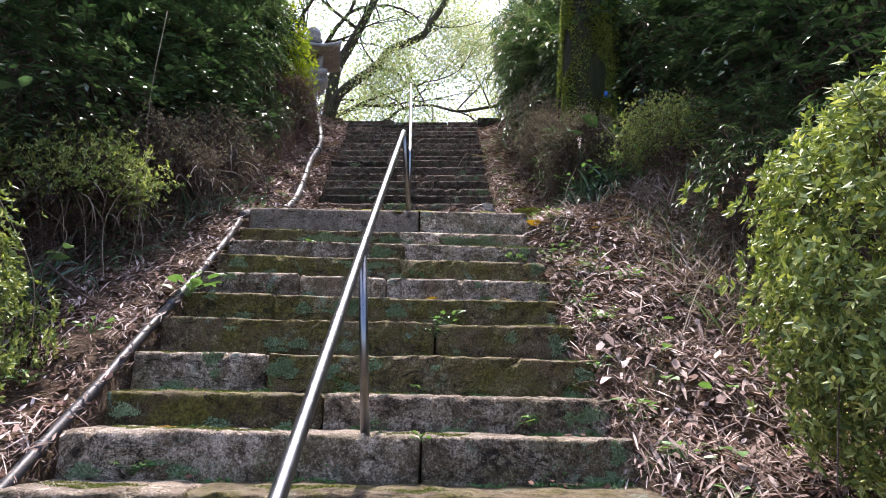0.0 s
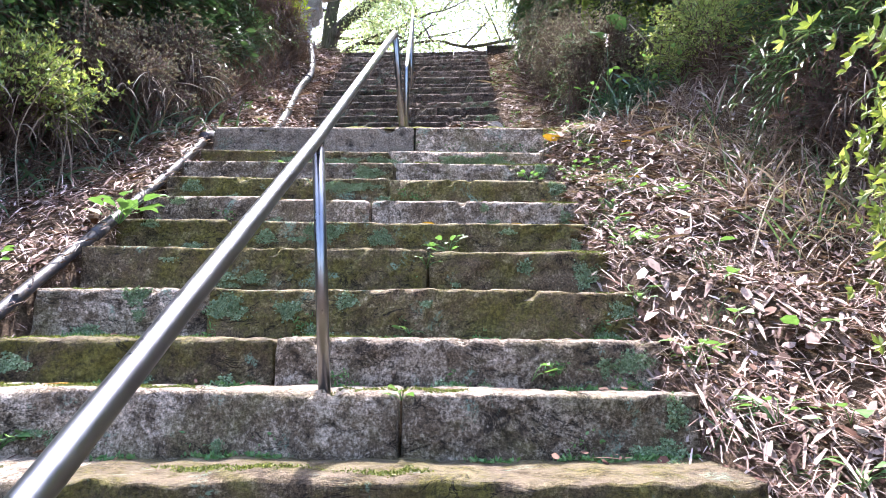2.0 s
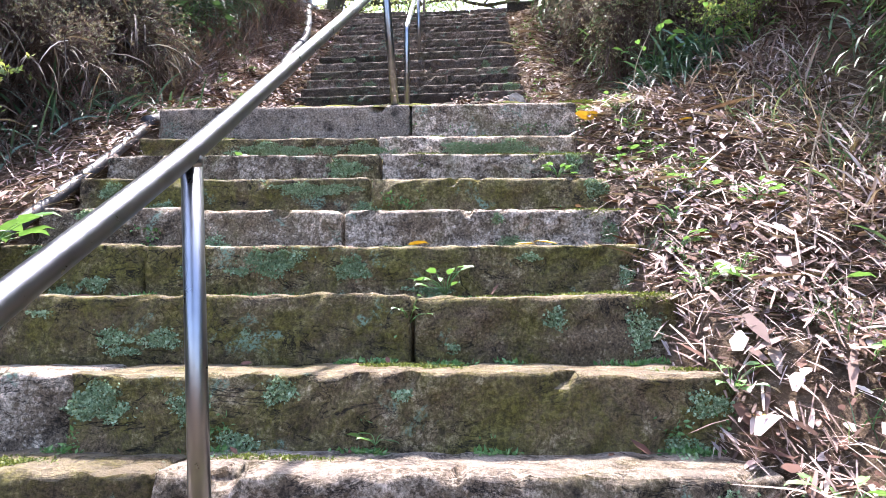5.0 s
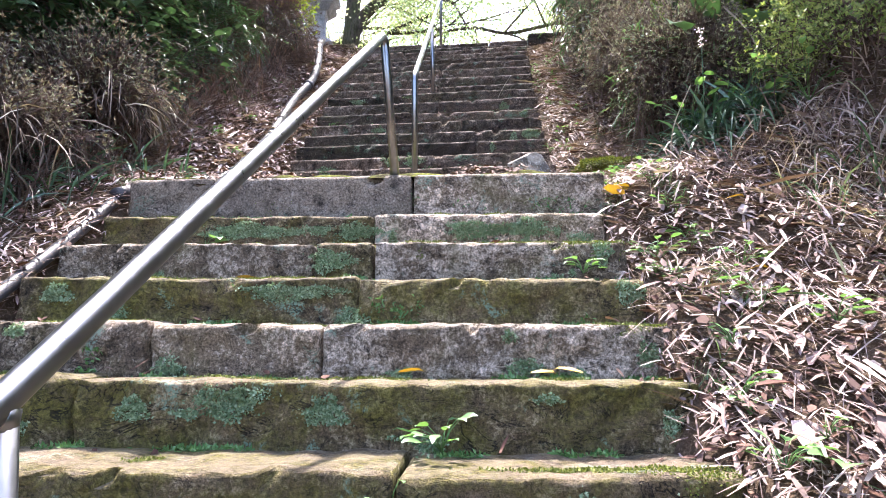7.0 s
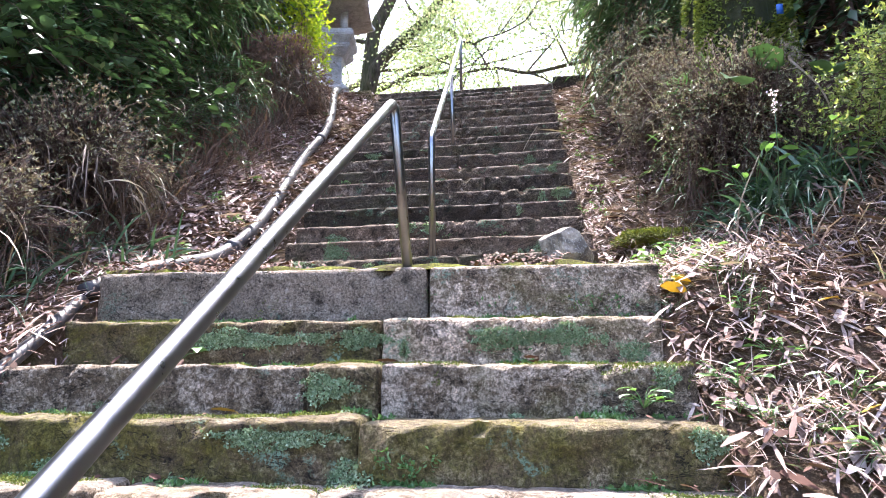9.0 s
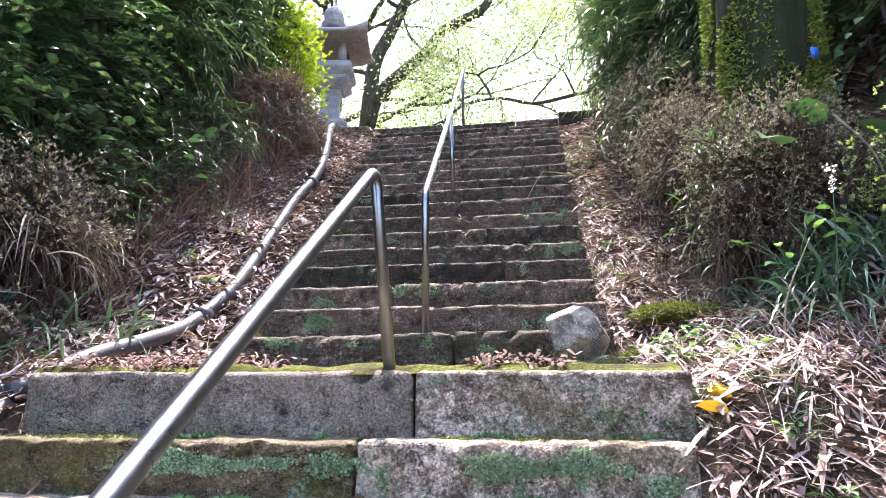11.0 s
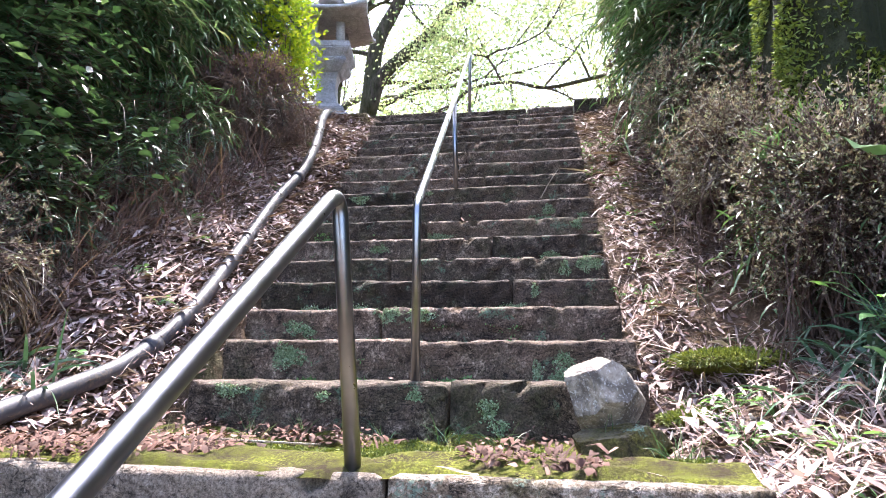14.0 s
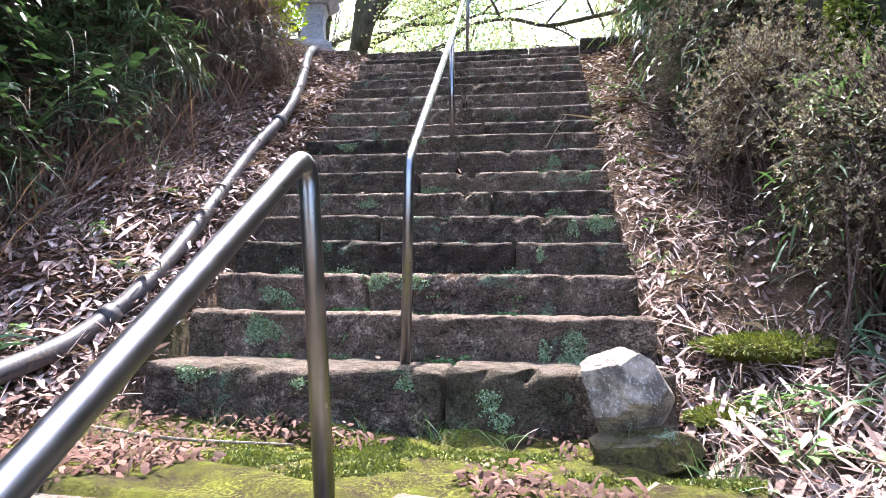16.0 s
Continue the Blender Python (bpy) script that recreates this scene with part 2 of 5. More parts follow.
DRY_DARK = leaf_material("dark_dead_grass", [(0, (0.035, 0.026, 0.02)), (0.6, (0.12, 0.085, 0.062)), (0.9, (0.28, 0.215, 0.165)), (1, (0.48, 0.42, 0.35))], 0.1, 0.7, 0.2)
BRUSH = leaf_material("brown_brush", [(0, (0.07, 0.04, 0.03)), (0.6, (0.16, 0.09, 0.07)), (1, (0.27, 0.17, 0.13))], 0.2, 0.7)
DARKLEAF = leaf_material("dark_evergreen_leaves", [(0, (0.026, 0.052, 0.024)), (0.5, (0.055, 0.102, 0.042)), (0.9, (0.10, 0.16, 0.066)), (1, (0.21, 0.28, 0.14))], 0.18, 0.32, 0.5, (1.0, 1.2, 0.7))
SASA = leaf_material("bamboo_grass_leaves", [(0, (0.04, 0.08, 0.03)), (0.5, (0.085, 0.145, 0.06)), (0.9, (0.16, 0.225, 0.10)), (1, (0.36, 0.31, 0.19))], 0.25, 0.36, 0.45, (1.1, 1.2, 0.75))
GLOW = leaf_material("sunlit_young_leaves", [(0, (0.16, 0.24, 0.02)), (0.5, (0.28, 0.36, 0.02)), (1, (0.48, 0.5, 0.03))], 0.55, 0.45)
STRAP = leaf_material("strap_leaves", [(0, (0.03, 0.068, 0.034)), (0.6, (0.065, 0.12, 0.06)), (1, (0.16, 0.22, 0.13))], 0.16, 0.28, 0.5, (1.0, 1.15, 0.8))
WEED = leaf_material("weed_leaves", [(0, (0.07, 0.16, 0.05)), (0.5, (0.12, 0.23, 0.075)), (1, (0.20, 0.31, 0.12))], 0.3, 0.4)
CUSHION = leaf_material("liverwort_green", [(0, (0.11, 0.165, 0.085)), (0.6, (0.25, 0.33, 0.19)), (1, (0.44, 0.51, 0.34))], 0.1, 0.7, 0.15)
MOSSY = leaf_material("yellow_moss", [(0, (0.06, 0.075, 0.014)), (0.6, (0.14, 0.16, 0.022)), (1, (0.26, 0.28, 0.05))], 0.12, 0.7)
TRUNKMOSS = leaf_material("trunk_moss", [(0, (0.07, 0.10, 0.016)), (0.6, (0.17, 0.22, 0.034)), (1, (0.32, 0.37, 0.08))], 0.2, 0.7)
CANOPY = leaf_material("autumn_tinted_canopy", [(0, (0.20, 0.27, 0.11)), (0.5, (0.40, 0.46, 0.22)), (0.85, (0.56, 0.56, 0.32)), (1, (0.66, 0.55, 0.38))], 0.6, 0.5, glow=(1.2, 1.25, 0.95))
FARGREEN = leaf_material("far_wood_leaves", [(0, (0.11, 0.17, 0.08)), (0.6, (0.22, 0.30, 0.15)), (1, (0.36, 0.40, 0.22))], 0.6, 0.5, glow=(1.2, 1.25, 0.95))
VINE = leaf_material("broad_vine_leaves", [(0, (0.05, 0.095, 0.05)), (0.6, (0.11, 0.18, 0.095)), (1, (0.22, 0.30, 0.18))], 0.25, 0.3, 0.5, (1.0, 1.15, 0.7))
PETAL = leaf_material("pale_petals", [(0, (0.6, 0.45, 0.6)), (1, (0.78, 0.68, 0.78))], 0.3)


# ---- mesh helpers ----
def raw_mesh(name, verts, tris, smooth=False):
    """A triangle mesh out of arrays."""
    me = bpy.data.meshes.new(name)
    v, f = np.asarray(verts, np.float32), np.asarray(tris, np.int32)
    me.vertices.add(len(v))
    me.vertices.foreach_set("co", v.ravel())
    me.loops.add(f.size)
    me.loops.foreach_set("vertex_index", f.ravel())
    me.polygons.add(len(f))
    me.polygons.foreach_set("loop_start", np.arange(0, f.size, 3, dtype=np.int32))
    if smooth:
        me.polygons.foreach_set("use_smooth", np.ones(len(f), bool))
    me.update(calc_edges=True)
    me.validate()
    return me


def add(name, me, material, parent=None, label=""):
    me.materials.append(material)
    ob = new(name, me)
    ob.parent = parent
    return tagged(ob, label)


def thing(name, at, label, category, group="", kind=""):
    ob = new(name)
    ob.empty_display_size = 0.1
    ob.location = at
    return tagged(ob, label, category, group, kind)


def put_under(ob, parent):
    """Parents a mesh that is laid out in world metres."""
    ob.parent = parent
    ob.matrix_parent_inverse = Matrix.Translation(parent.location).inverted()
    return ob


def part(name, me, material, parent, label=""):
    me.materials.append(material)
    ob = new(name, me)
    put_under(ob, parent)
    return tagged(ob, label)


def quads(faces):
    f = np.asarray(faces, np.int32)
    return np.concatenate([f[:, [0, 1, 2]], f[:, [0, 2, 3]]])


def unit(v):
    return v / np.maximum(np.linalg.norm(v, axis=1, keepdims=True), 1e-6)


def rand_dirs(n):
    return unit(rng.normal(size=(n, 3)))


def leaves(name, P, D, L, W, fold=0.25, flat=None):
    """Pointed leaves, each folded along its midrib: base P, way D, length L, width W."""
    n = len(P)
    D = unit(D)
    side = unit(np.cross(D, rand_dirs(n) if flat is None else flat + rand_dirs(n) * 0.5))
    up = np.cross(side, D)
    L, W = np.broadcast_to(L, n)[:, None], np.broadcast_to(W, n)[:, None]
    mid = P + D * L * 0.45 + up * W * fold
    v = np.stack([P, mid + side * W * 0.5, P + D * L, mid - side * W * 0.5], 1).reshape(-1, 3)
    k = np.arange(n)[:, None] * 4
    return raw_mesh(name, v, np.concatenate([k + [0, 1, 2], k + [0, 2, 3]]))


def blades(name, P, D, L, W, droop=0.5, segs=3, tip=0.1, flat=None):
    """Long narrow blades that bend down along their length."""
    n = len(P)
    D = unit(D)
    L, W = np.broadcast_to(L, n)[:, None], np.broadcast_to(W, n)[:, None]
    side = unit(np.cross(D, rand_dirs(n) if flat is None else flat + rand_dirs(n) * 0.35))
    rows, here, way = [], P.copy(), D.copy()
    drop = np.broadcast_to(droop, n)[:, None] * np.array([[0, 0, -1.0]])
    for i in range(segs + 1):
        f = i / segs
        w = W * (0.55 + 0.9 * f if f < 0.5 else 1 - (1 - tip) * (f - 0.5) * 2) * 0.5
        rows += [here + side * w, here - side * w]
        here = here + way * L / segs
        way = unit(way + drop / segs * 1.6)
    v = np.stack(rows, 1).reshape(-1, 3)
    k = np.arange(n)[:, None] * (2 * segs + 2)
    f = []
    for i in range(segs):
        a = 2 * i
        f += [k + [a, a + 1, a + 3], k + [a, a + 3, a + 2]]
    return raw_mesh(name, v, np.concatenate(f))


def tube(points, radii, sides=8, closed=True):
    """Vertices and triangles of a round bar through the points."""
    pts = [Vector(p) for p in points]
    radii = [radii] * len(pts) if isinstance(radii, (int, float)) else radii
    v, ref = [], None
    for i, p in enumerate(pts):
        way = (pts[min(i + 1, len(pts) - 1)] - pts[max(i - 1, 0)]).normalized()
        if ref is None:
            ref = way.orthogonal().normalized()
        ref = (ref - way * ref.dot(way)).normalized()
        other = way.cross(ref)
        for s in range(sides):
            a = 2 * math.pi * s / sides
            v.append(p + (ref * math.cos(a) + other * math.sin(a)) * radii[i])
    f = []
    for i in range(len(pts) - 1):
        for s in range(sides):
            a, b = i * sides + s, i * sides + (s + 1) % sides
            f += [(a, b, b + sides), (a, b + sides, a + sides)]
    if closed:
        for base in (0, (len(pts) - 1) * sides):
            f += [(base, base + s, base + s + 1) if base else (base, base + s + 1, base + s) for s in range(1, sides - 1)]
    return np.array(v), np.array(f)


def tubes_mesh(name, bars, sides=6):
    vs, fs, k = [], [], 0
    for pts, r in bars:
        v, f = tube(pts, r, sides)
        vs.append(v)
        fs.append(f + k)
        k += len(v)
    return raw_mesh(name, np.concatenate(vs), np.concatenate(fs), True)


def spline(points, n=8):
    """A smooth line through the points."""
    p = [Vector(q) for q in points]
    p = [p[0] * 2 - p[1]] + p + [p[-1] * 2 - p[-2]]
    out = []
    for i in range(1, len(p) - 2):
        for k in range(n):
            t = k / n
            out.append(0.5 * (2 * p[i] + (p[i + 1] - p[i - 1]) * t + (2 * p[i - 1] - 5 * p[i] + 4 * p[i + 1] - p[i + 2]) * t * t
                              + (3 * p[i] - p[i - 1] - 3 * p[i + 1] + p[i + 2]) * t ** 3))
    return out + [p[-2]]


def wobble(P, scale, seed=0.0):
    """Smooth uneven values between about -1 and 1."""
    x, y, z = (P[:, i] * scale + seed * (i + 1.7) for i in range(3))
    return (np.sin(x * 1.3 + 1.7 * np.sin(y * 0.9 + z)) + np.sin(y * 1.7 + 1.3 * np.sin(z * 1.1 - x)) + np.sin(z * 1.5 + 1.5 * np.sin(x * 1.2 + y * 0.6))) / 3


# ---- plan of the stairs: front edge, height, ends, joints ----
LOWER = [
    (1.28, 0.27, -1.94, 1.05, (-0.9, 0.2)), (1.64, 0.50, -1.94, 1.05, (-0.3,)), (2.00, 0.72, -1.94, 1.05, (-1.0, 0.4)),
    (2.37, 0.94, -1.94, 1.05, (-0.2,)), (2.78, 1.16, -1.94, 1.05, (-1.14,)),
    (3.25, 1.385, -1.94, 1.02, (-0.11,)), (3.67, 1.60, -1.94, 1.01, (-0.69,)), (3.96, 1.85, -1.94, 0.99, (-1.10,)),
    (4.34, 2.105, -1.94, 0.96, (-0.05,)), (4.75, 2.35, -1.97, 0.95, (-1.28,)), (5.04, 2.56, -1.95, 0.94, (-1.157, -0.455)),
    (5.27, 2.76, -1.92, 0.88, (-0.36,)), (5.54, 2.965, -1.92, 0.86, (-0.63, -0.345)), (5.92, 3.17, -1.95, 0.82, (-0.42,)),
]
UPPER = [
    (7.24, 3.70, -1.5, 0.70, (-0.2,)), (7.75, 3.917, -1.58, 0.72, (-0.45,)), (8.18, 4.134, -1.65, 0.70, (-0.75,)),
    (8.48, 4.351, -1.70, 0.70, (0.05,)), (8.82, 4.568, -1.72, 0.70, (-0.85,)), (9.13, 4.785, -1.74, 0.70, (-0.13,)),
    (9.48, 5.002, -1.78, 0.70, (-0.7,)), (9.74, 5.219, -1.80, 0.70, (-0.43,)), (10.03, 5.436, -1.82, 0.69, (-0.9,)),
    (10.40, 5.653, -1.84, 0.69, (-0.28,)), (10.66, 5.87, -1.84, 0.69, (-1.0, 0.2)), (10.88, 6.087, -1.82, 0.69, (-0.5,)),
    (11.20, 6.304, -1.82, 0.69, (-1.1,)), (11.51, 6.521, -1.84, 0.69, (0.22,)), (11.88, 6.738, -1.88, 0.70, (-0.6,)),
    (12.19, 6.955, -1.94, 0.70, (-1.2, 0.0)), (12.58, 7.172, -2.0, 0.70, (-0.3,)), (12.90, 7.389, -2.1, 1.2, (-1.0, 0.1)),
]
SLOPE_Y = np.array([-400, 0.9, 1.28, 3.25, 6.2, 7.2, 12.9, 13.4, 400])
SLOPE_Z = np.array([0.05, 0.05, 0.18, 1.33, 3.36, 3.40, 7.30, 7.36, 7.36])
RIGHT_Y, RIGHT_X = np.array([1, 3.2, 6.2, 7.0, 13]), np.array([1.05, 1.02, 0.83, 0.72, 0.70])
LEFT_Y, LEFT_X = np.array([1, 3.2, 6.2, 7.3, 13]), np.array([-2.06, -2.06, -1.96, -1.75, -1.95])


def step01(v, a, b):
    t = np.clip((v - a) / (b - a), 0, 1)
    return t * t * (3 - 2 * t)


def ground_z(x, y):
    """Height of the earth beside and under the stairs."""
    x, y = np.asarray(x, float), np.asarray(y, float)
    base = np.interp(y, SLOPE_Y, SLOPE_Z)
    up = step01(y, 5.6, 7.4) * (1 - step01(y, 11.5, 13.2))
    r = np.maximum(x - np.interp(y, RIGHT_Y, RIGHT_X), 0)
    l = np.maximum(np.interp(y, LEFT_Y, LEFT_X) - x, 0)
    rise = lambda d: (0.06 + 0.5 * up) * np.minimum(d, 1.0) + (0.35 + 0.3 * up) * np.clip(d - 0.9, 0, 0.8) + 1.05 * np.clip(d - 1.5, 0, 3.6)
    fade = 1 - step01(y, 12.2, 16) * 0.95
    fade = fade * step01(y, -6, 1)
    inset = np.minimum(np.interp(y, RIGHT_Y, RIGHT_X) - x, x - np.interp(y, LEFT_Y, LEFT_X))
    inside = -0.45 * step01(inset, -0.06, 0.2) - 0.07 * (1 - up) * step01(y, 1.0, 2.0) * step01(x, -0.5, 0.5)
    lump = 0.03 * np.sin(x * 5.1 + 2 * np.sin(y * 3.3)) + 0.025 * np.sin(y * 6.7 + 1.6 * np.sin(x * 4.1))
    return base + (rise(r) + rise(l)) * fade + inside + lump * (1 - step01(inset, -0.1, 0.1)) + 0.02


def near_axis(lo, hi, step, far):
    a = np.arange(lo, hi + 1e-6, step)
    g = np.geomspace(step * 2, far, 26)
    return np.concatenate([(lo - g)[::-1], a, hi + g])


GX, GY = near_axis(-7, 6, 0.09, 500), near_axis(-1.0, 17, 0.09, 500)
gx, gy = np.meshgrid(GX, GY)
gv = np.stack([gx.ravel(), gy.ravel(), ground_z(gx, gy).ravel()], 1)
gi = np.arange(len(gv)).reshape(gx.shape)
gq = np.stack([gi[:-1, :-1].ravel(), gi[:-1, 1:].ravel(), gi[1:, 1:].ravel(), gi[1:, :-1].ravel()], 1)
ground = add("ground", raw_mesh("ground", gv, quads(gq), True), EARTH)
tagged(ground, "brown earth hillside cut by the stone stairs", "ground", kind="structure")


# ---- stone steps ----
def stone_block(x0, x1, y0, y1, z0, z1, skew=0.0, mid=0.0, worn_lit=0.018, grain=0.05, seed=0.0):
    """A rough-hewn block with rounded, chipped edges; y0 is its face."""
    nx, ny, nz = max(4, int((x1 - x0) / grain)), 5, 10
    P, F, idx = [], [], {}
    xs = [-1 + 2 * i / nx for i in range(nx + 1)]
    # closer rows beside the edges
    cut = lambda n: [-1, -0.86] + [-0.86 + 1.72 * i / (n - 1) for i in range(1, n - 1)] + [0.86, 1]
    ys, zs = cut(ny), cut(nz)
    def vert(i, j, k):
        if (i, j, k) not in idx:
            idx[i, j, k] = len(P)
            P.append((xs[i], ys[j], zs[k]))
        return idx[i, j, k]
    NX, NY, NZ = len(xs) - 1, len(ys) - 1, len(zs) - 1
    for i in range(NX):
        for j in range(NY):
            F.append((vert(i, j, NZ), vert(i + 1, j, NZ), vert(i + 1, j + 1, NZ), vert(i, j + 1, NZ)))
        for k in range(NZ):
            F.append((vert(i, 0, k), vert(i + 1, 0, k), vert(i + 1, 0, k + 1), vert(i, 0, k + 1)))
    for k in range(NZ):
        for j in range(NY):
            F.append((vert(NX, j, k), vert(NX, j + 1, k), vert(NX, j + 1, k + 1), vert(NX, j, k + 1)))
            F.append((vert(0, j + 1, k), vert(0, j, k), vert(0, j, k + 1), vert(0, j + 1, k + 1)))
    u = np.array(P)
    half = np.array([(x1 - x0) / 2, (y1 - y0) / 2, (z1 - z0) / 2])
    w = u * half
    # rounded arrises
    near = half - np.abs(w)
    rad = 0.02
    n_edge = (near < rad * 0.6).sum(1)
    pull = np.where(n_edge[:, None] >= 2, 1.0, 0.0) * np.where(near < rad, 1.0, 0.0) * np.sign(w) * rad * 0.42
    pull[:, 0] *= 0.8
    w = w - pull
    c = np.array([(x0 + x1) / 2, (y0 + y1) / 2, (z0 + z1) / 2])
    p = w + c
    a, b, d = wobble(p, 9, seed), wobble(p, 31, seed + 3), wobble(p, 3.1, seed + 8)
    face, top = u[:, 1] < -0.8, u[:, 2] > 0.8
    amount = a * 0.5 + b * 0.5
    # hewn ledges that run along the face
    ledge = wobble(p * np.array([3.5, 1.0, 26.0]), 1.0, seed + 5) * 0.6 + wobble(p * np.array([14.0, 1.0, 60.0]), 1.0, seed + 9) * 0.4
    p[:, 1] += np.where(face, worn_lit * amount + 0.012 * d + worn_lit * 0.45 * ledge, 0)
    p[:, 2] += np.where(top, worn_lit * 0.55 * amount + 0.008 * d, 0)
    chip = np.where(face & top & (amount > 0.45), (amount - 0.45), 0)
    p[:, 1] += chip * 0.16
    p[:, 2] -= chip * 0.13
    p[:, 1] += np.where(u[:, 1] < -0.8, 0.03 * np.clip(-0.55 - u[:, 2], 0, 0.45) / 0.45, 0)
    p[:, 1] += skew * (p[:, 0] - mid)
    return raw_mesh("stone_block", p, quads(F), False)


PALE = {(0, 0), (2, 1), (4, 0), (5, 0), (5, 1), (6, 1), (7, 0), (10, 0), (10, 1), (10, 2), (12, 0), (12, 2), (13, 1)}


def flight(name, rows, material, label, skew, last_depth, pale=()):
    ob = thing(name, (-0.5, rows[0][0], rows[0][1] - 0.2), label, "stairs", kind="structure")
    for i, (y, z, xl, xr, joints) in enumerate(rows):
        back = rows[i + 1][0] + 0.10 if i + 1 < len(rows) else y + last_depth
        ends = [xl, *joints, xr]
        for k, (a, b) in enumerate(zip(ends, ends[1:])):
            s = rng.uniform(0, 50)
            dy, dz = rng.uniform(-0.018, 0.018), rng.uniform(-0.01, 0.008)
            below = z - (rows[i - 1][1] if i else z - 0.24) + 0.05
            me = stone_block(a + 0.006, b - 0.006, y + dy, back, z - max(below, 0.2) - 0.02, z + dz, skew, -0.5, 0.028, 0.024, s)
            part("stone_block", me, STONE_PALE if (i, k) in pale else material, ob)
    return ob


lower_flight = flight("lower_stairs", LOWER, STONE_LOW, "worn mossy stone steps with lichen patches", 0.03, 0.45, PALE)
upper_flight = flight("upper_stairs", UPPER, STONE_UP, "dark stone steps with treads coloured paler as if skylit", -0.045, 0.6)
# the landing's kerb of two long slabs, then trodden moss behind it
landing = thing("landing", (-0.5, 6.2, 3.2), "stone kerb slabs with mossy earth behind", "landing", kind="structure")
for a, b in ((-1.91, -0.238), (-0.226, 0.84)):
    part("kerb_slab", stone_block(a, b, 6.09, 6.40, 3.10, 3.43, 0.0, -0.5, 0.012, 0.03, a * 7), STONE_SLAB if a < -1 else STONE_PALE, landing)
lx, ly = np.meshgrid(np.linspace(-1.9, 0.82, 90), np.linspace(6.10, 7.32, 72))
lz = 3.408 + 0.042 * (1 - step01(ly, 6.42, 6.56)) - 0.05 * (1 - step01(ly + 0.03 * np.sin(lx * 6 + 2 * np.sin(lx * 2.3)), 6.095, 6.15)) + 0.012 * np.sin(lx * 9 + 3 * np.sin(ly * 7)) + 0.01 * np.sin(ly * 17 + 2 * np.sin(lx * 11)) + 0.05 * step01(ly, 7.0, 7.3)
li = np.arange(lx.size).reshape(lx.shape)
lq = np.stack([li[:-1, :-1].ravel(), li[:-1, 1:].ravel(), li[1:, 1:].ravel(), li[1:, :-1].ravel()], 1)
part("mossy_floor", raw_mesh("mossy_floor", np.stack([lx.ravel(), ly.ravel(), lz.ravel()], 1), quads(lq), True), MOSS_GROUND, landing, "yellow-green moss over earth")
# ends of the top terrace
terrace = thing("terrace_edge", (-2.3, 12.6, 7.0), "mossy stone edging at the head of the stairs", "edging", kind="structure")
part("edge_stone", stone_block(-2.9, -2.02, 12.35, 12.85, 6.85, 7.22, -0.04, -0.5, 0.02, 0.05, 4), STONE_LOW, terrace)
part("edge_stone", stone_block(0.72, 1.7, 12.6, 13.2, 6.95, 7.35, -0.04, -0.5, 0.02, 0.05, 9), STONE_UP, terrace)


# ---- handrails ----
def bent(points, radius):
    """A bar path with its corners rounded."""
    p = [Vector(q) for q in points]
    out = [p[0]]
    for a, b, c in zip(p, p[1:], p[2:]):
        i, o = (a - b).normalized() * radius, (c - b).normalized() * radius
        for k in range(9):
            t = k / 8
            out.append((b + i) * (1 - t) ** 2 + b * 2 * t * (1 - t) + (b + o) * t * t)
    return out + [p[-1]]


def handrail(base, line, posts, r, label):
    ob = thing("handrail", base, label, "handrail", "steel handrails")
    part("rail", tubes_mesh("rail", [(line, r)], 20), STEEL, ob)
    for foot, top in posts:
        post = part("post", tubes_mesh("post", [([foot, top], r * 0.96)], 18), STEEL, ob)
        part("weld", tubes_mesh("weld", [([Vector(top) - Vector((0, 0, 0.03)), top], [r, r * 1.1])], 18), STEEL, post)
    return ob


handrail((-0.35, 6.15, 3.42), bent([(-0.452, 1.05, 0.05), (-0.452, 1.05, 0.992), (-0.464, 3.32, 2.388), (-0.415, 6.13, 4.295), (-0.335, 6.15, 3.38)], 0.10),
         [((-0.405, 3.34, 1.37), (-0.463, 3.32, 2.378))], 0.0255, "stainless steel tube handrail on stone steps")
handrail((-0.41, 7.5, 3.69), bent([(-0.40, 7.5, 3.66), (-0.41, 7.5, 4.61), (-0.535, 9.99, 6.27), (-0.70, 13.05, 8.32), (-0.70, 13.05, 7.36)], 0.07),
         [((-0.51, 9.99, 5.42), (-0.535, 9.99, 6.26))], 0.023, "stainless steel tube handrail on the upper steps")


# ---- drain pipes beside the stairs ----
def drain_pipe(points, r, label):
    ob = thing("drain_pipe", points[0], label, "pipe", "grey drain pipes")
    line = spline(points, 7)
    run = part("tube", tubes_mesh("tube", [(line, r)], 14), PIPE, ob)
    for k in (len(line) // 3, 2 * len(line) // 3):
        part("sleeve", tubes_mesh("sleeve", [([line[k], line[k + 1]], r * 1.18)], 14), PIPE, run, "wider grey plastic joint sleeve")
    return ob


drain_pipe([(-2.03, 1.2, 0.17), (-2.0, 2.1, 0.64), (-1.99, 2.84, 1.11), (-2.0, 3.22, 1.34), (-1.98, 3.61, 1.61), (-1.97, 4.18, 2.00), (-1.95, 4.88, 2.48), (-1.96, 5.66, 3.01), (-2.0, 6.10, 3.30)],
           0.032, "weathered grey plastic drain pipe beside the steps")
drain_pipe([(-2.0, 6.12, 3.34), (-1.99, 6.6, 3.52), (-1.96, 7.0, 3.63), (-1.95, 7.5, 3.78), (-1.90, 7.98, 4.08), (-1.945, 8.65, 4.56), (-2.045, 9.6, 5.25), (-2.05, 10.2, 5.69), (-2.17, 10.9, 6.23), (-2.395, 11.75, 6.885), (-2.5, 12.3, 7.2)],
           0.049, "weathered grey plastic drain pipe curving up the bank")


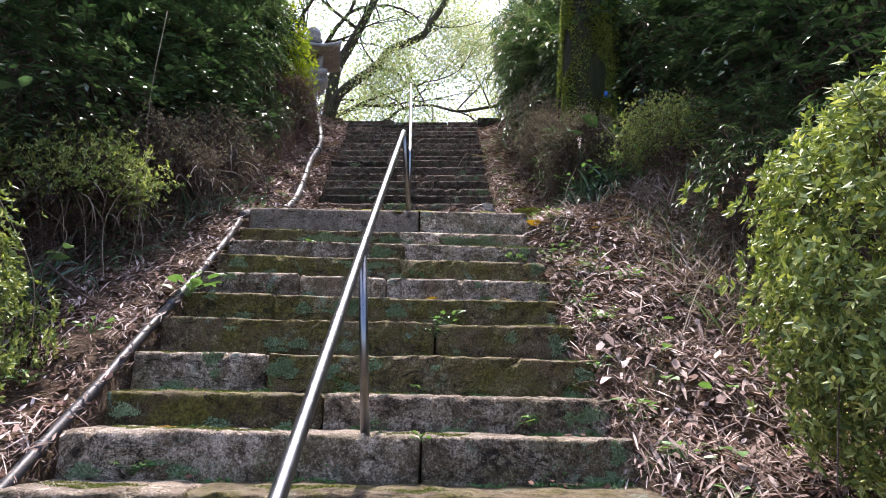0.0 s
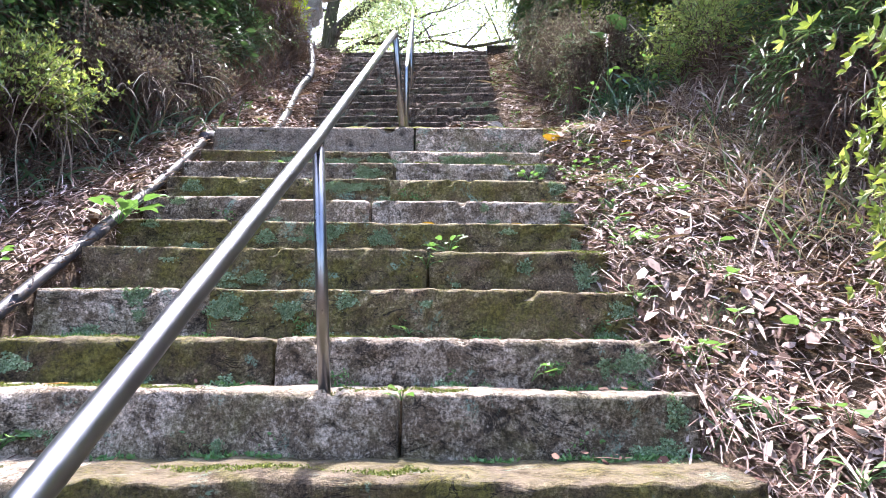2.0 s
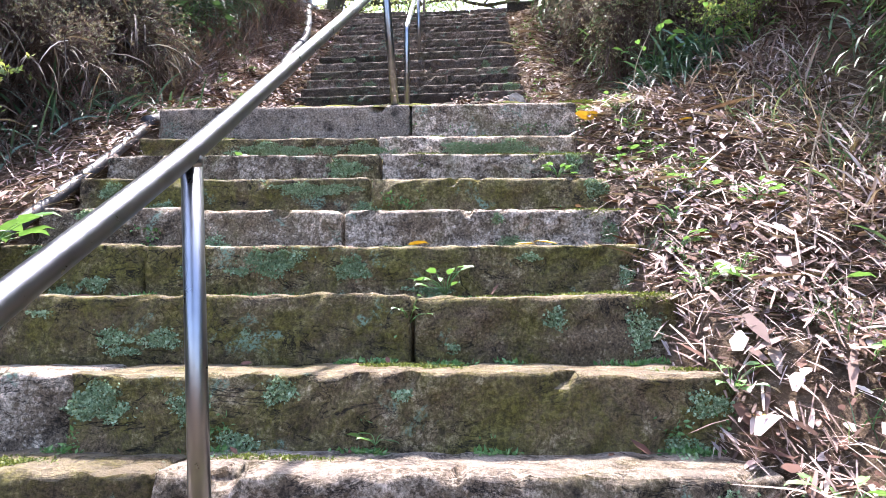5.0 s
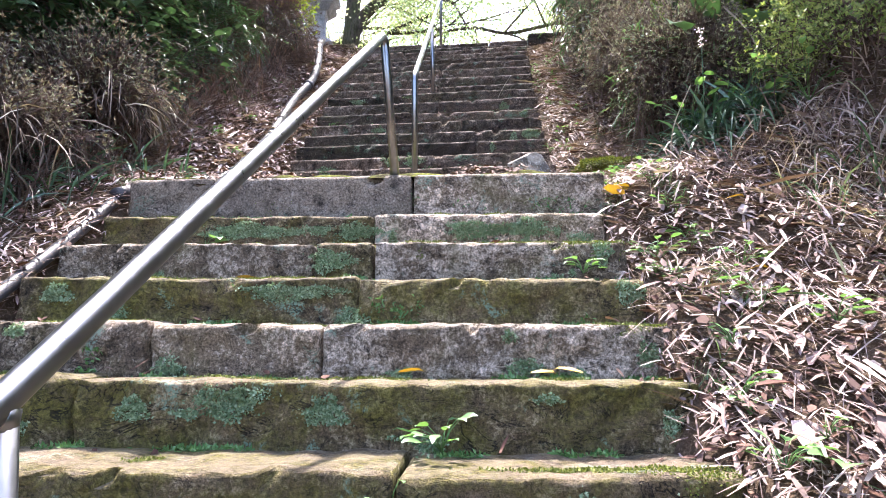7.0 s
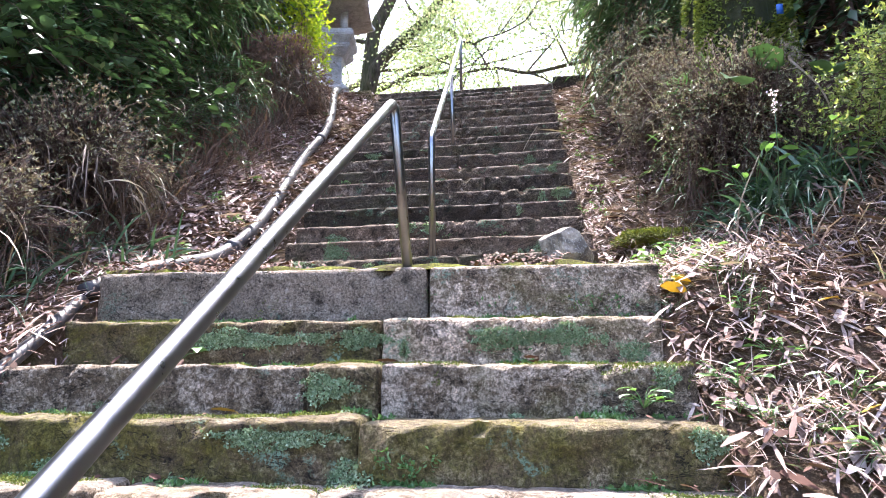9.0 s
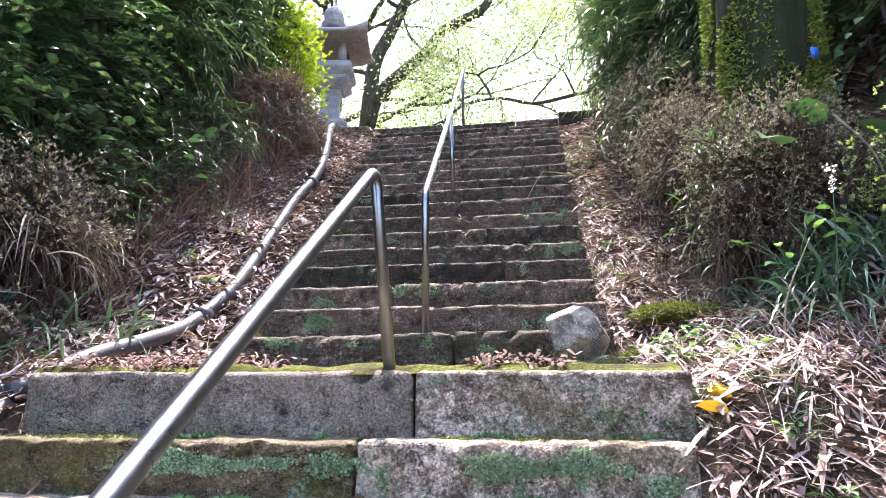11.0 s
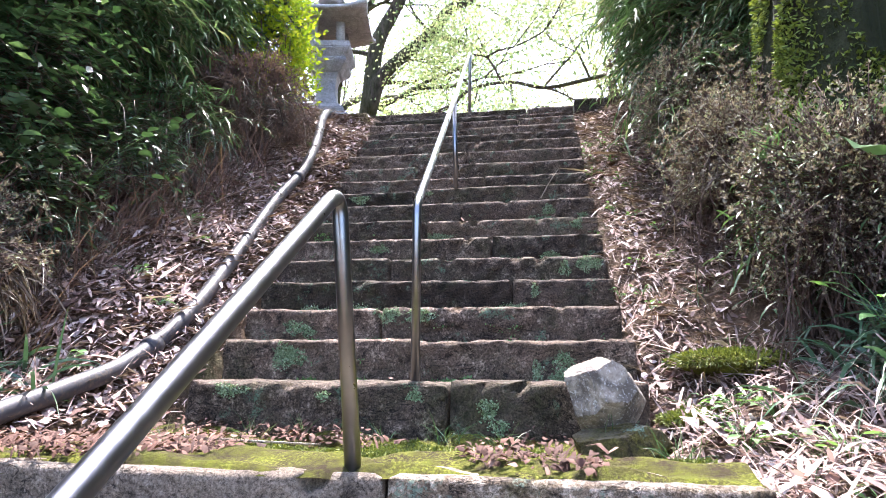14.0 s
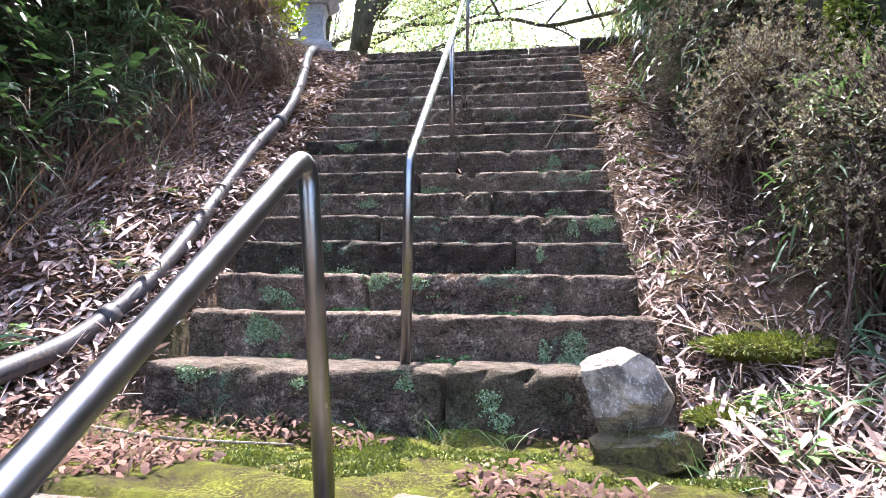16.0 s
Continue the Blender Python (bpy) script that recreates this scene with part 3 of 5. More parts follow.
# ---- boulder ----
def boulder(at, size, turn, seed, label, material):
    bm = bmesh.new()
    bmesh.ops.create_icosphere(bm, subdivisions=5, radius=1)
    cuts = [((0.35, -1, 0.3), 0.56), ((-0.9, -0.8, 0.25), 0.52), ((1, -0.25, 0.35), 0.66), ((-0.25, -0.1, 1), 0.62), ((0.75, 0.1, 0.8), 0.64),
            ((-0.5, -0.6, -0.9), 0.60), ((0.8, -0.7, -0.6), 0.62), ((0.4, 0.9, 0.2), 0.6), ((-1, 0.2, -0.1), 0.68), ((0.05, -0.75, -0.65), 0.54)]
    for v in bm.verts:
        p = v.co.copy()
        for d, depth in cuts:
            c = Vector(d).normalized()
            over = p.dot(c) - depth
            if over > 0:
                p -= c * over
        p += v.co * (0.03 * noise.noise(v.co * 2.3 + Vector((seed, 0, 0))) + 0.025 * noise.noise(v.co * 6))
        v.co = Vector((p.x * size[0], p.y * size[1], p.z * size[2]))
    me = bpy.data.meshes.new("boulder")
    bm.to_mesh(me)
    bm.free()
    ob = add("boulder", me, material)
    ob.matrix_world = pose(*at, 6, -12, turn)
    return tagged(ob, label, "rock")


boulder((0.475, 6.99, 3.655), (0.198, 0.17, 0.2), 8, 2.0, "pale angular boulder beside the stairs", STONE_ROCK)
boulder((0.55, 6.95, 3.445), (0.26, 0.20, 0.13), 20, 5.0, "low grey stone half sunk in litter", STONE_LOW)


# ---- stone lanterns ----
def prism(bm, rings, sides, turn=0.0):
    """Stacked rings (height, radius): a body with many flat sides."""
    rows = []
    for z, r in rings:
        rows.append([bm.verts.new((r * math.cos(turn + 2 * math.pi * i / sides), r * math.sin(turn + 2 * math.pi * i / sides), z)) for i in range(sides)])
    for a, b in zip(rows, rows[1:]):
        for i in range(sides):
            bm.faces.new((a[i], a[(i + 1) % sides], b[(i + 1) % sides], b[i]))
    bm.faces.new(rows[0][::-1])
    bm.faces.new(rows[-1])


def lantern_piece(name, rings, sides, parent, turn=0.0, bevel=0.012, label=""):
    bm = bmesh.new()
    prism(bm, rings, sides, turn)
    bmesh.ops.bevel(bm, geom=bm.edges[:], offset=bevel, segments=2, affect="EDGES")
    me = bpy.data.meshes.new(name)
    bm.to_mesh(me)
    bm.free()
    me.materials.append(STONE_LANTERN)
    ob = new(name, me)
    ob.parent = parent
    return tagged(ob, label)


def lantern_roof(parent):
    """Square roof with a sagging slope and corners that turn up."""
    n = 14
    P, F = [], []
    for s in (0, 1):
        for i in range(n + 1):
            for j in range(n + 1):
                u, v = -1 + 2 * i / n, -1 + 2 * j / n
                m, c = max(abs(u), abs(v)), min(abs(u), abs(v))
                lift = 0.11 * (c * m) ** 3
                h = 0.34 * (1 - m) ** 1.25 if s else 0.0
                edge = 0.055 if s else 0.0
                P.append((u * 0.56 * (1 + 0.05 * c ** 4), v * 0.56 * (1 + 0.05 * c ** 4), h + lift + edge - 0.02 * (1 - m) * (1 - s)))
    k = (n + 1) ** 2
    for i in range(n):
        for j in range(n):
            a, b, c, d = i * (n + 1) + j, (i + 1) * (n + 1) + j, (i + 1) * (n + 1) + j + 1, i * (n + 1) + j + 1
            F += [(a, d, c, b), (a + k, b + k, c + k, d + k)]
    rim = [(i, 0) for i in range(n)] + [(n, j) for j in range(n)] + [(n - i, n) for i in range(n)] + [(0, n - j) for j in range(n)]
    ids = [i * (n + 1) + j for i, j in rim]
    for a, b in zip(ids, ids[1:] + ids[:1]):
        F.append((a, b, b + k, a + k))
    ob = new("roof", raw_mesh("roof", P, quads(F)))
    ob.data.materials.append(STONE_LANTERN)
    ob.parent, ob.location = parent, (0, 0, 1.58)
    return ob


def stone_lantern(at, turn, label):
    ob = thing("stone_lantern", (0, 0, 0), label, "lantern", "pair of stone lanterns")
    q = math.pi / 4
    lantern_piece("plinth", [(0.0, 0.50), (0.20, 0.50)], 4, ob, q)
    lantern_piece("base", [(0.20, 0.40), (0.30, 0.40), (0.40, 0.26)], 4, ob, q)
    lantern_piece("shaft", [(0.38, 0.24), (0.55, 0.19), (0.75, 0.18), (0.88, 0.24)], 4, ob, q, 0.02)
    lantern_piece("platform", [(0.86, 0.26), (0.98, 0.40), (1.04, 0.40)], 4, ob, q)
    lantern_piece("tray", [(1.04, 0.34), (1.15, 0.47), (1.24, 0.47)], 4, ob, q)
    box = lantern_piece("fire_box", [(1.235, 0.33), (1.26, 0.33)], 4, ob, q, 0.004)
    for sx in (-1, 1):
        for sy in (-1, 1):
            me = raw_mesh("corner_post", *box_arrays(0.11, 0.11, 0.36))
            p = new("corner_post", me)
            me.materials.append(STONE_LANTERN)
            p.parent, p.location = box, (sx * 0.18, sy * 0.18, 1.41)
    lantern_roof(ob)
    lantern_piece("finial", [(1.93, 0.15), (2.0, 0.2), (2.05, 0.13), (2.14, 0.16), (2.23, 0.13), (2.31, 0.03)], 12, ob, 0, 0.006)
    ob.matrix_basis = pose(*at, 0, 0, turn) @ Matrix.Scale(1.12, 4)
    return ob


def box_arrays(sx, sy, sz):
    v = [(x * sx / 2, y * sy / 2, z * sz / 2) for x in (-1, 1) for y in (-1, 1) for z in (-1, 1)]
    f = [(0, 1, 3, 2), (4, 6, 7, 5), (0, 4, 5, 1), (2, 3, 7, 6), (0, 2, 6, 4), (1, 5, 7, 3)]
    return v, quads(f)


lantern = stone_lantern((-2.98, 13.6, 7.37), 8, "grey granite lantern with an upswept square roof")
twin = copy_thing(lantern, pose(1.78, 13.6, 7.37, 0, 0, -5))
tagged(twin, "grey granite lantern half hidden by foliage")


# ---- plants ----
def shell(n, c, r, seed, fill=0.45, lumps=0.25, floor=-0.9):
    """Points in the outer part of an uneven round crown, and the way outward."""
    u = rand_dirs(int(n * 1.6))
    u = u[u[:, 2] > floor][:n]
    lump = 1 + lumps * wobble(u * 3.1, 1.0, seed) + 0.5 * lumps * wobble(u * 8.3, 1.0, seed + 5)
    rad = (1 - fill * rng.random(len(u)) ** 1.6) * lump
    return np.array(c) + u * np.array(r) * rad[:, None], u


def stem_bars(foot, tops, r0, r1, bend=0.15):
    bars = []
    for f, t in zip(foot, tops):
        f, t = Vector(f), Vector(t)
        m = (f + t) / 2 + Vector(rng.normal(0, bend, 3)) * (t - f).length
        bars.append((spline([f, m, t], 3), list(np.linspace(r0, r1, 7))))
    return bars


def shrub(name, c, r, n, material, L, W, label, seed, stems=26, whorl=5, stem_mat=None, fill=0.45, lumps=0.32, category="shrub", group="", up=0.35, floor=-0.8, clump=0.055, skirt=0, rosette=False):
    """A bush: stems from the ground, leaves in whorls at the twig ends, and dead blades under its rim."""
    z = float(ground_z(c[0], c[1]))
    ob = thing(name, (c[0], c[1], z), label, category, group)
    per = 7
    mids, out = shell(n // (whorl * per), c, r, seed, fill, lumps, floor)
    tips = np.repeat(mids, per, 0) + rng.normal(0, clump, (len(mids) * per, 3)) + np.repeat(out, per, 0) * rng.exponential(clump * 0.7, (len(mids) * per, 1))
    out = np.repeat(out, per, 0)
    P = np.repeat(tips, whorl, 0) + rng.normal(0, L * 0.12, (len(tips) * whorl, 3))
    O = np.repeat(out, whorl, 0)
    D = O * 0.5 + rand_dirs(len(P)) * 0.9 + np.array([0, 0, up])
    if rosette:
        axis = unit(O + rand_dirs(len(tips)).repeat(whorl, 0) * 0.45 + np.array([0, 0, 0.3]))
        a = np.tile(np.arange(whorl) * 2 * math.pi / whorl, len(tips)) + rng.normal(0, 0.3, len(P))
        u = unit(np.cross(axis, np.array([[0.3, 0.1, 1.0]])))
        D = axis * rng.uniform(0.25, 0.7, (len(P), 1)) + u * np.cos(a)[:, None] + np.cross(axis, u) * np.sin(a)[:, None]
        P = np.repeat(tips, whorl, 0)
    tagged(part("foliage", leaves("foliage", P, D, rng.uniform(0.6, 1.3, len(P)) * L, rng.uniform(0.7, 1.2, len(P)) * W), material, ob), kind="stuff")
    pick = mids[rng.integers(0, len(mids), stems)]
    foot = np.stack([c[0] + rng.normal(0, r[0] * 0.4, stems), c[1] + rng.normal(0, r[1] * 0.4, stems), np.zeros(stems)], 1)
    foot[:, 2] = ground_z(foot[:, 0], foot[:, 1]) - 0.03
    bars = stem_bars(foot, pick, 0.006, 0.002)
    inner = tips[rng.integers(0, len(tips), stems * (11 if material in (AZALEA_DRY, BRUSH) else 6))]
    bars += [([Vector(p + rng.normal(0, 0.01, 3)), Vector(p - (p - np.array(c)) * 0.35 + rng.normal(0, 0.05, 3))], [0.0018, 0.004]) for p in inner]
    tagged(part("branchwork", tubes_mesh("branchwork", bars, 3), stem_mat or TWIG, ob, "thin brown woody stems"), kind="stuff")
    if skirt:
        a = rng.uniform(0, 2 * math.pi, skirt)
        h = rng.uniform(-0.35, 0.25, skirt)
        q = rng.uniform(0.7, 1.0, skirt)
        P = np.stack([c[0] + np.cos(a) * r[0] * q, c[1] + np.sin(a) * r[1] * q, c[2] + h * r[2]], 1)
        D = np.stack([np.cos(a) * 0.5, np.sin(a) * 0.5, np.full(skirt, -0.25)], 1) + rand_dirs(skirt) * 0.55
        tagged(part("dead_grass", blades("dead_grass", P, D, rng.uniform(0.3, 1.1, skirt) * 0.42, rng.uniform(0.6, 1.5, skirt) * 0.007, rng.uniform(0.6, 2.0, skirt), 4), DRY_DARK, ob, "dry hanging grass blades"), kind="stuff")
    return ob


def spray_shrub(name, c, r, twigs, per, material, L, W, label, seed, length=0.5, group="", grassy=False):
    """A loose shrub of drooping leafy twigs with gaps between them."""
    z = float(ground_z(c[0], c[1]))
    ob = thing(name, (c[0], c[1], z), label, "shrub", group)
    base, out = shell(twigs, c, np.array(r) * 0.85, seed, 0.75, 0.4, -1.0)
    way = unit(out * 0.8 + rand_dirs(len(base)) * 0.7 + np.array([0, 0, 0.25]))
    ln = rng.uniform(0.5, 1.2, len(base)) * length
    t = np.tile(np.linspace(0.15, 1, per), len(base))
    B, Wd, Ln = np.repeat(base, per, 0), np.repeat(way, per, 0), np.repeat(ln, per)
    curve = lambda q: q[:, None] * Ln[:, None] * Wd + np.array([0, 0, -0.55]) * (Ln * q * q)[:, None]
    P = B + curve(t)
    side = unit(np.cross(Wd, np.array([[0, 0, 1.0]])))
    flip = np.where(np.arange(len(P)) % 2 == 0, 1.0, -1.0)[:, None]
    D = Wd * 0.6 + side * flip * 0.8 + rng.normal(0, 0.25, P.shape) + np.array([0, 0, -0.25])
    size = rng.uniform(0.6, 1.25, len(P))
    if grassy:
        me = blades("foliage", P, D, size * L, W, rng.uniform(0.3, 1.2, len(P)), 3, 0.05, np.array([0, 0, 1.0]))
    else:
        me = leaves("foliage", P, D, size * L, size * W, 0.2, np.array([0, 0, 1.0]))
    tagged(part("foliage", me, material, ob), kind="stuff")
    bars = []
    for k in range(len(base)):
        p, d, l = Vector(base[k]), Vector(way[k]), float(ln[k])
        bars.append(([p + d * (l * q) + Vector((0, 0, -0.55 * l * q * q)) for q in (0, 0.5, 1)], [0.005, 0.0035, 0.002]))
    n = 12
    pick = base[rng.integers(0, len(base), n)]
    foot = np.stack([rng.normal(c[0], r[0] * 0.3, n), rng.normal(c[1], r[1] * 0.3, n), np.zeros(n)], 1)
    foot[:, 2] = ground_z(foot[:, 0], foot[:, 1]) - 0.05
    bars += stem_bars(foot, pick, 0.018, 0.006, 0.1)
    tagged(part("branchwork", tubes_mesh("branchwork", bars, 3), TWIG, ob, "dark woody stems"), kind="stuff")
    return ob


def tuft(name, at, n, L, W, material, label, spread=0.12, lean=0.6, droop=0.9, category="grass", group="", segs=4, tilt=(0, 0, 0)):
    """Blades rising from one root."""
    z = float(ground_z(at[0], at[1])) if len(at) < 3 else at[2]
    ob = thing(name, (at[0], at[1], z), label, category, group)
    P = np.stack([rng.normal(at[0], spread, n), rng.normal(at[1], spread, n), np.full(n, z - 0.01)], 1)
    if len(at) < 3:
        P[:, 2] = ground_z(P[:, 0], P[:, 1]) - 0.02
    D = rand_dirs(n) * lean + np.array([0, 0, 1.0]) + np.array(tilt)
    if name == "lilyturf":
        for k in range(n):
            part("leaf", blades("leaf", P[k:k + 1], D[k:k + 1], rng.uniform(0.5, 1.2, 1) * L, rng.uniform(0.7, 1.2, 1) * W, rng.uniform(0.5, 1.4, 1) * droop, segs + 1), material, ob)
        return ob
    tagged(part("blade_tuft", blades("blade_tuft", P, D, rng.uniform(0.5, 1.2, n) * L, rng.uniform(0.7, 1.2, n) * W, rng.uniform(0.5, 1.4, n) * droop, segs), material, ob), kind="stuff")
    return ob


HEDGE = "clipped hedge shrubs along the stairs"
WALL = "evergreen thicket on the banks"

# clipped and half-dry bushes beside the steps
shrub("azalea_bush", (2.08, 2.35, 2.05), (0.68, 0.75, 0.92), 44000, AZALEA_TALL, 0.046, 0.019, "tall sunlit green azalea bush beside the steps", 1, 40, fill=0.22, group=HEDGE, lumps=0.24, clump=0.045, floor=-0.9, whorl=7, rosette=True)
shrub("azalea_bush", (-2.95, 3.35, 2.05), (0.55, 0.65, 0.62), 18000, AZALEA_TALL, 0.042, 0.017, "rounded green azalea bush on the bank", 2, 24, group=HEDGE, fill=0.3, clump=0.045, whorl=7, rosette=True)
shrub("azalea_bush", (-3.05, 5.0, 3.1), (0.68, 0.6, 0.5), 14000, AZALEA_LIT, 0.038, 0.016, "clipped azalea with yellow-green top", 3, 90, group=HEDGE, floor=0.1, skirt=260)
shrub("azalea_bush", (-2.75, 5.9, 3.68), (0.6, 0.55, 0.45), 14000, AZALEA_DRY, 0.026, 0.011, "half-dry clipped azalea over dark stems", 4, 100, group=HEDGE, floor=0.05, skirt=260)
shrub("azalea_bush", (-2.65, 6.7, 4.18), (0.52, 0.5, 0.42), 14000, AZALEA_DRY, 0.025, 0.010, "half-dry clipped azalea with bare twigs", 5, 110, group=HEDGE, floor=0.0, skirt=260)
shrub("azalea_bush", (-2.62, 10.45, 6.45), (0.48, 0.9, 0.5), 9000, BRUSH, 0.045, 0.008, "brown withered hedge bush above the pipe", 6, 160, group=HEDGE, fill=0.3, lumps=0.12, skirt=260)
shrub("azalea_bush", (1.64, 7.2, 4.5), (0.5, 0.36, 0.5), 26000, AZALEA_DRY, 0.020, 0.009, "twiggy half-dry azalea below a mossy trunk", 7, 150, group=HEDGE, floor=-0.8, fill=0.7)
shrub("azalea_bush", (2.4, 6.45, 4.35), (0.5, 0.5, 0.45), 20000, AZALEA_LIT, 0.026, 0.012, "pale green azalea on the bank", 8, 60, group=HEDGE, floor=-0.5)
shrub("azalea_bush", (1.48, 8.25, 4.95), (0.40, 0.55, 0.5), 24000, AZALEA_DRY, 0.024, 0.010, "brownish clipped azalea beside the upper steps", 9, 90, group=HEDGE, floor=-0.3, skirt=60)
shrub("azalea_bush", (1.45, 9.3, 5.75), (0.40, 0.6, 0.45), 22000, AZALEA_DRY, 0.024, 0.010, "dusty brown-green azalea beside the upper steps", 10, 90, group=HEDGE, floor=-0.3, skirt=60)
shrub("dead_brush", (2.75, 4.5, 3.0), (0.5, 0.7, 0.5), 3500, BRUSH, 0.04, 0.010, "dead brown brush over bamboo litter", 11, 120, group="dead brush on the bank", floor=-0.3, skirt=180, lumps=0.4)
shrub("young_tree", (-3.1, 11.7, 7.95), (0.38, 0.6, 1.1), 9000, GLOW, 0.075, 0.04, "sunlit yellow-green saplings at the head of the stairs", 13, 16, category="sapling", fill=0.5, whorl=4, clump=0.09)

for x, y in ((2.15, 4.3), (2.35, 4.7), (2.25, 5.1), (2.2, 5.5), (2.1, 5.85), (2.5, 5.2), (2.45, 4.2), (2.55, 3.6), (1.95, 6.2), (2.4, 5.6)):
    tuft("dead_grass_tuft", (x, y), 190, 0.36, 0.007, DRY, "matted dead stalks and dry grass on the bank", 0.19, 1.2, 1.3, "grass", "dead stalks on the bank", 3)
for x, y in ((-2.7, 7.3), (-2.65, 7.9), (-2.6, 8.5), (-2.6, 9.2), (-2.6, 9.9)):
    tuft("dead_grass_tuft", (x, y), 150, 0.65, 0.007, BRUSH, "upright dead brown stalks on the bank", 0.17, 0.5, 0.6, "grass", "dead stalks on the bank", 3)

for k in range(22):
    x, y = rng.uniform(1.85, 2.95), rng.uniform(3.7, 6.0)
    dead = k % 3 != 0
    tuft("sasa_tuft", (x, y), 46, 0.34, 0.013, LITTER if dead else SASA, "dead tan bamboo grass standing on the bank" if dead else "dark green bamboo grass on the bank", 0.15, 0.75, 0.9, "grass", "bamboo grass on the bank", 4)

# the dark thicket on both banks
def thicket(rows, side):
    for i, (x, y, z, rx, ry, rz, n, mat, L, W, label) in enumerate(rows):
        grassy = mat == SASA
        spray_shrub("thicket_shrub", (x, y, z), (rx, ry, rz), n // 22, 13 if grassy else 15, mat, L * (1.35 if grassy else 1.0), W, label, 20 + i * 1.7 + side * 9, 0.5 if rx < 1 else 0.75, WALL, grassy)


A, B, C = "dark evergreen shrub with broad glossy leaves", "bamboo grass drooping over the bank", "tall dark evergreen thicket"
thicket([
    (-3.5, 5.0, 4.4, 0.7, 0.8, 0.9, 6000, DARKLEAF, 0.09, 0.04, A), (-4.1, 4.0, 3.9, 0.8, 0.9, 0.9, 6000, DARKLEAF, 0.09, 0.04, A),
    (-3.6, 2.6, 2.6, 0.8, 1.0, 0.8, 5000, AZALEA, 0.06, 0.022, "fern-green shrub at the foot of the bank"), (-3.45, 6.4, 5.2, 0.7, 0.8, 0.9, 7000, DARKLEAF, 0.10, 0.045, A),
    (-3.2, 7.6, 5.7, 0.6, 0.8, 0.95, 9000, DARKLEAF, 0.09, 0.04, A), (-3.4, 8.7, 6.8, 0.55, 0.8, 1.1, 10000, SASA, 0.16, 0.022, B),
    (-3.4, 9.9, 7.8, 0.6, 0.9, 1.0, 12000, SASA, 0.16, 0.022, B), (-3.5, 11.0, 8.3, 0.55, 0.9, 1.3, 11000, DARKLEAF, 0.08, 0.035, C),
    (-4.3, 6.5, 7.2, 1.1, 1.3, 1.7, 8000, DARKLEAF, 0.13, 0.055, C), (-4.1, 8.6, 8.6, 1.1, 1.3, 1.8, 9000, DARKLEAF, 0.12, 0.05, C),
    (-4.1, 10.5, 9.8, 0.9, 1.2, 1.6, 9000, DARKLEAF, 0.11, 0.045, C), (-5.2, 4.6, 6.5, 1.3, 1.5, 2.0, 7000, DARKLEAF, 0.14, 0.06, C),
    (-5.6, 2.2, 5.0, 1.4, 1.6, 2.2, 6000, DARKLEAF, 0.14, 0.06, C), (-4.5, 12.0, 9.6, 0.9, 1.0, 1.7, 7000, DARKLEAF, 0.10, 0.04, C),
    (-5.8, 9.5, 10.8, 1.7, 2.4, 2.4, 8000, DARKLEAF, 0.16, 0.065, C), (-6.2, 5.5, 9.0, 1.8, 2.2, 2.6, 7000, DARKLEAF, 0.16, 0.065, C),
], 0)
thicket([
    (1.62, 9.9, 7.0, 0.5, 0.75, 0.85, 9000, SASA, 0.17, 0.02, B), (1.6, 10.9, 7.9, 0.5, 0.75, 1.0, 9000, SASA, 0.17, 0.02, B),
    (1.75, 11.7, 8.8, 0.6, 0.7, 1.1, 8000, SASA, 0.16, 0.02, B), (2.3, 9.0, 6.9, 0.6, 0.8, 1.0, 8000, SASA, 0.17, 0.024, B),
    (2.9, 7.6, 6.2, 0.7, 0.9, 1.1, 7000, DARKLEAF, 0.12, 0.055, A), (3.3, 6.2, 5.4, 0.7, 0.8, 1.0, 7000, DARKLEAF, 0.11, 0.05, A),
    (3.45, 4.9, 4.6, 0.7, 0.8, 1.0, 7000, DARKLEAF, 0.10, 0.04, A), (3.6, 3.5, 3.9, 0.7, 0.8, 1.1, 6000, DARKLEAF, 0.10, 0.04, A),
    (2.6, 10.6, 9.3, 0.9, 1.2, 1.6, 9000, DARKLEAF, 0.10, 0.035, C), (4.1, 8.9, 8.3, 1.0, 1.3, 1.7, 8000, DARKLEAF, 0.13, 0.055, C),
    (4.3, 6.4, 7.5, 1.1, 1.3, 1.8, 8000, DARKLEAF, 0.13, 0.055, C), (4.8, 4.2, 6.2, 1.2, 1.4, 1.9, 7000, DARKLEAF, 0.14, 0.06, C),
    (4.9, 1.8, 4.8, 1.2, 1.5, 2.1, 6000, DARKLEAF, 0.14, 0.06, C), (5.8, 7.6, 10.6, 1.8, 2.4, 2.5, 8000, DARKLEAF, 0.16, 0.065, C),
    (3.2, 12.4, 10.2, 1.1, 1.2, 1.8, 8000, DARKLEAF, 0.10, 0.035, C), (6.2, 3.8, 8.8, 1.8, 2.2, 2.4, 6000, DARKLEAF, 0.16, 0.065, C),
], 1)

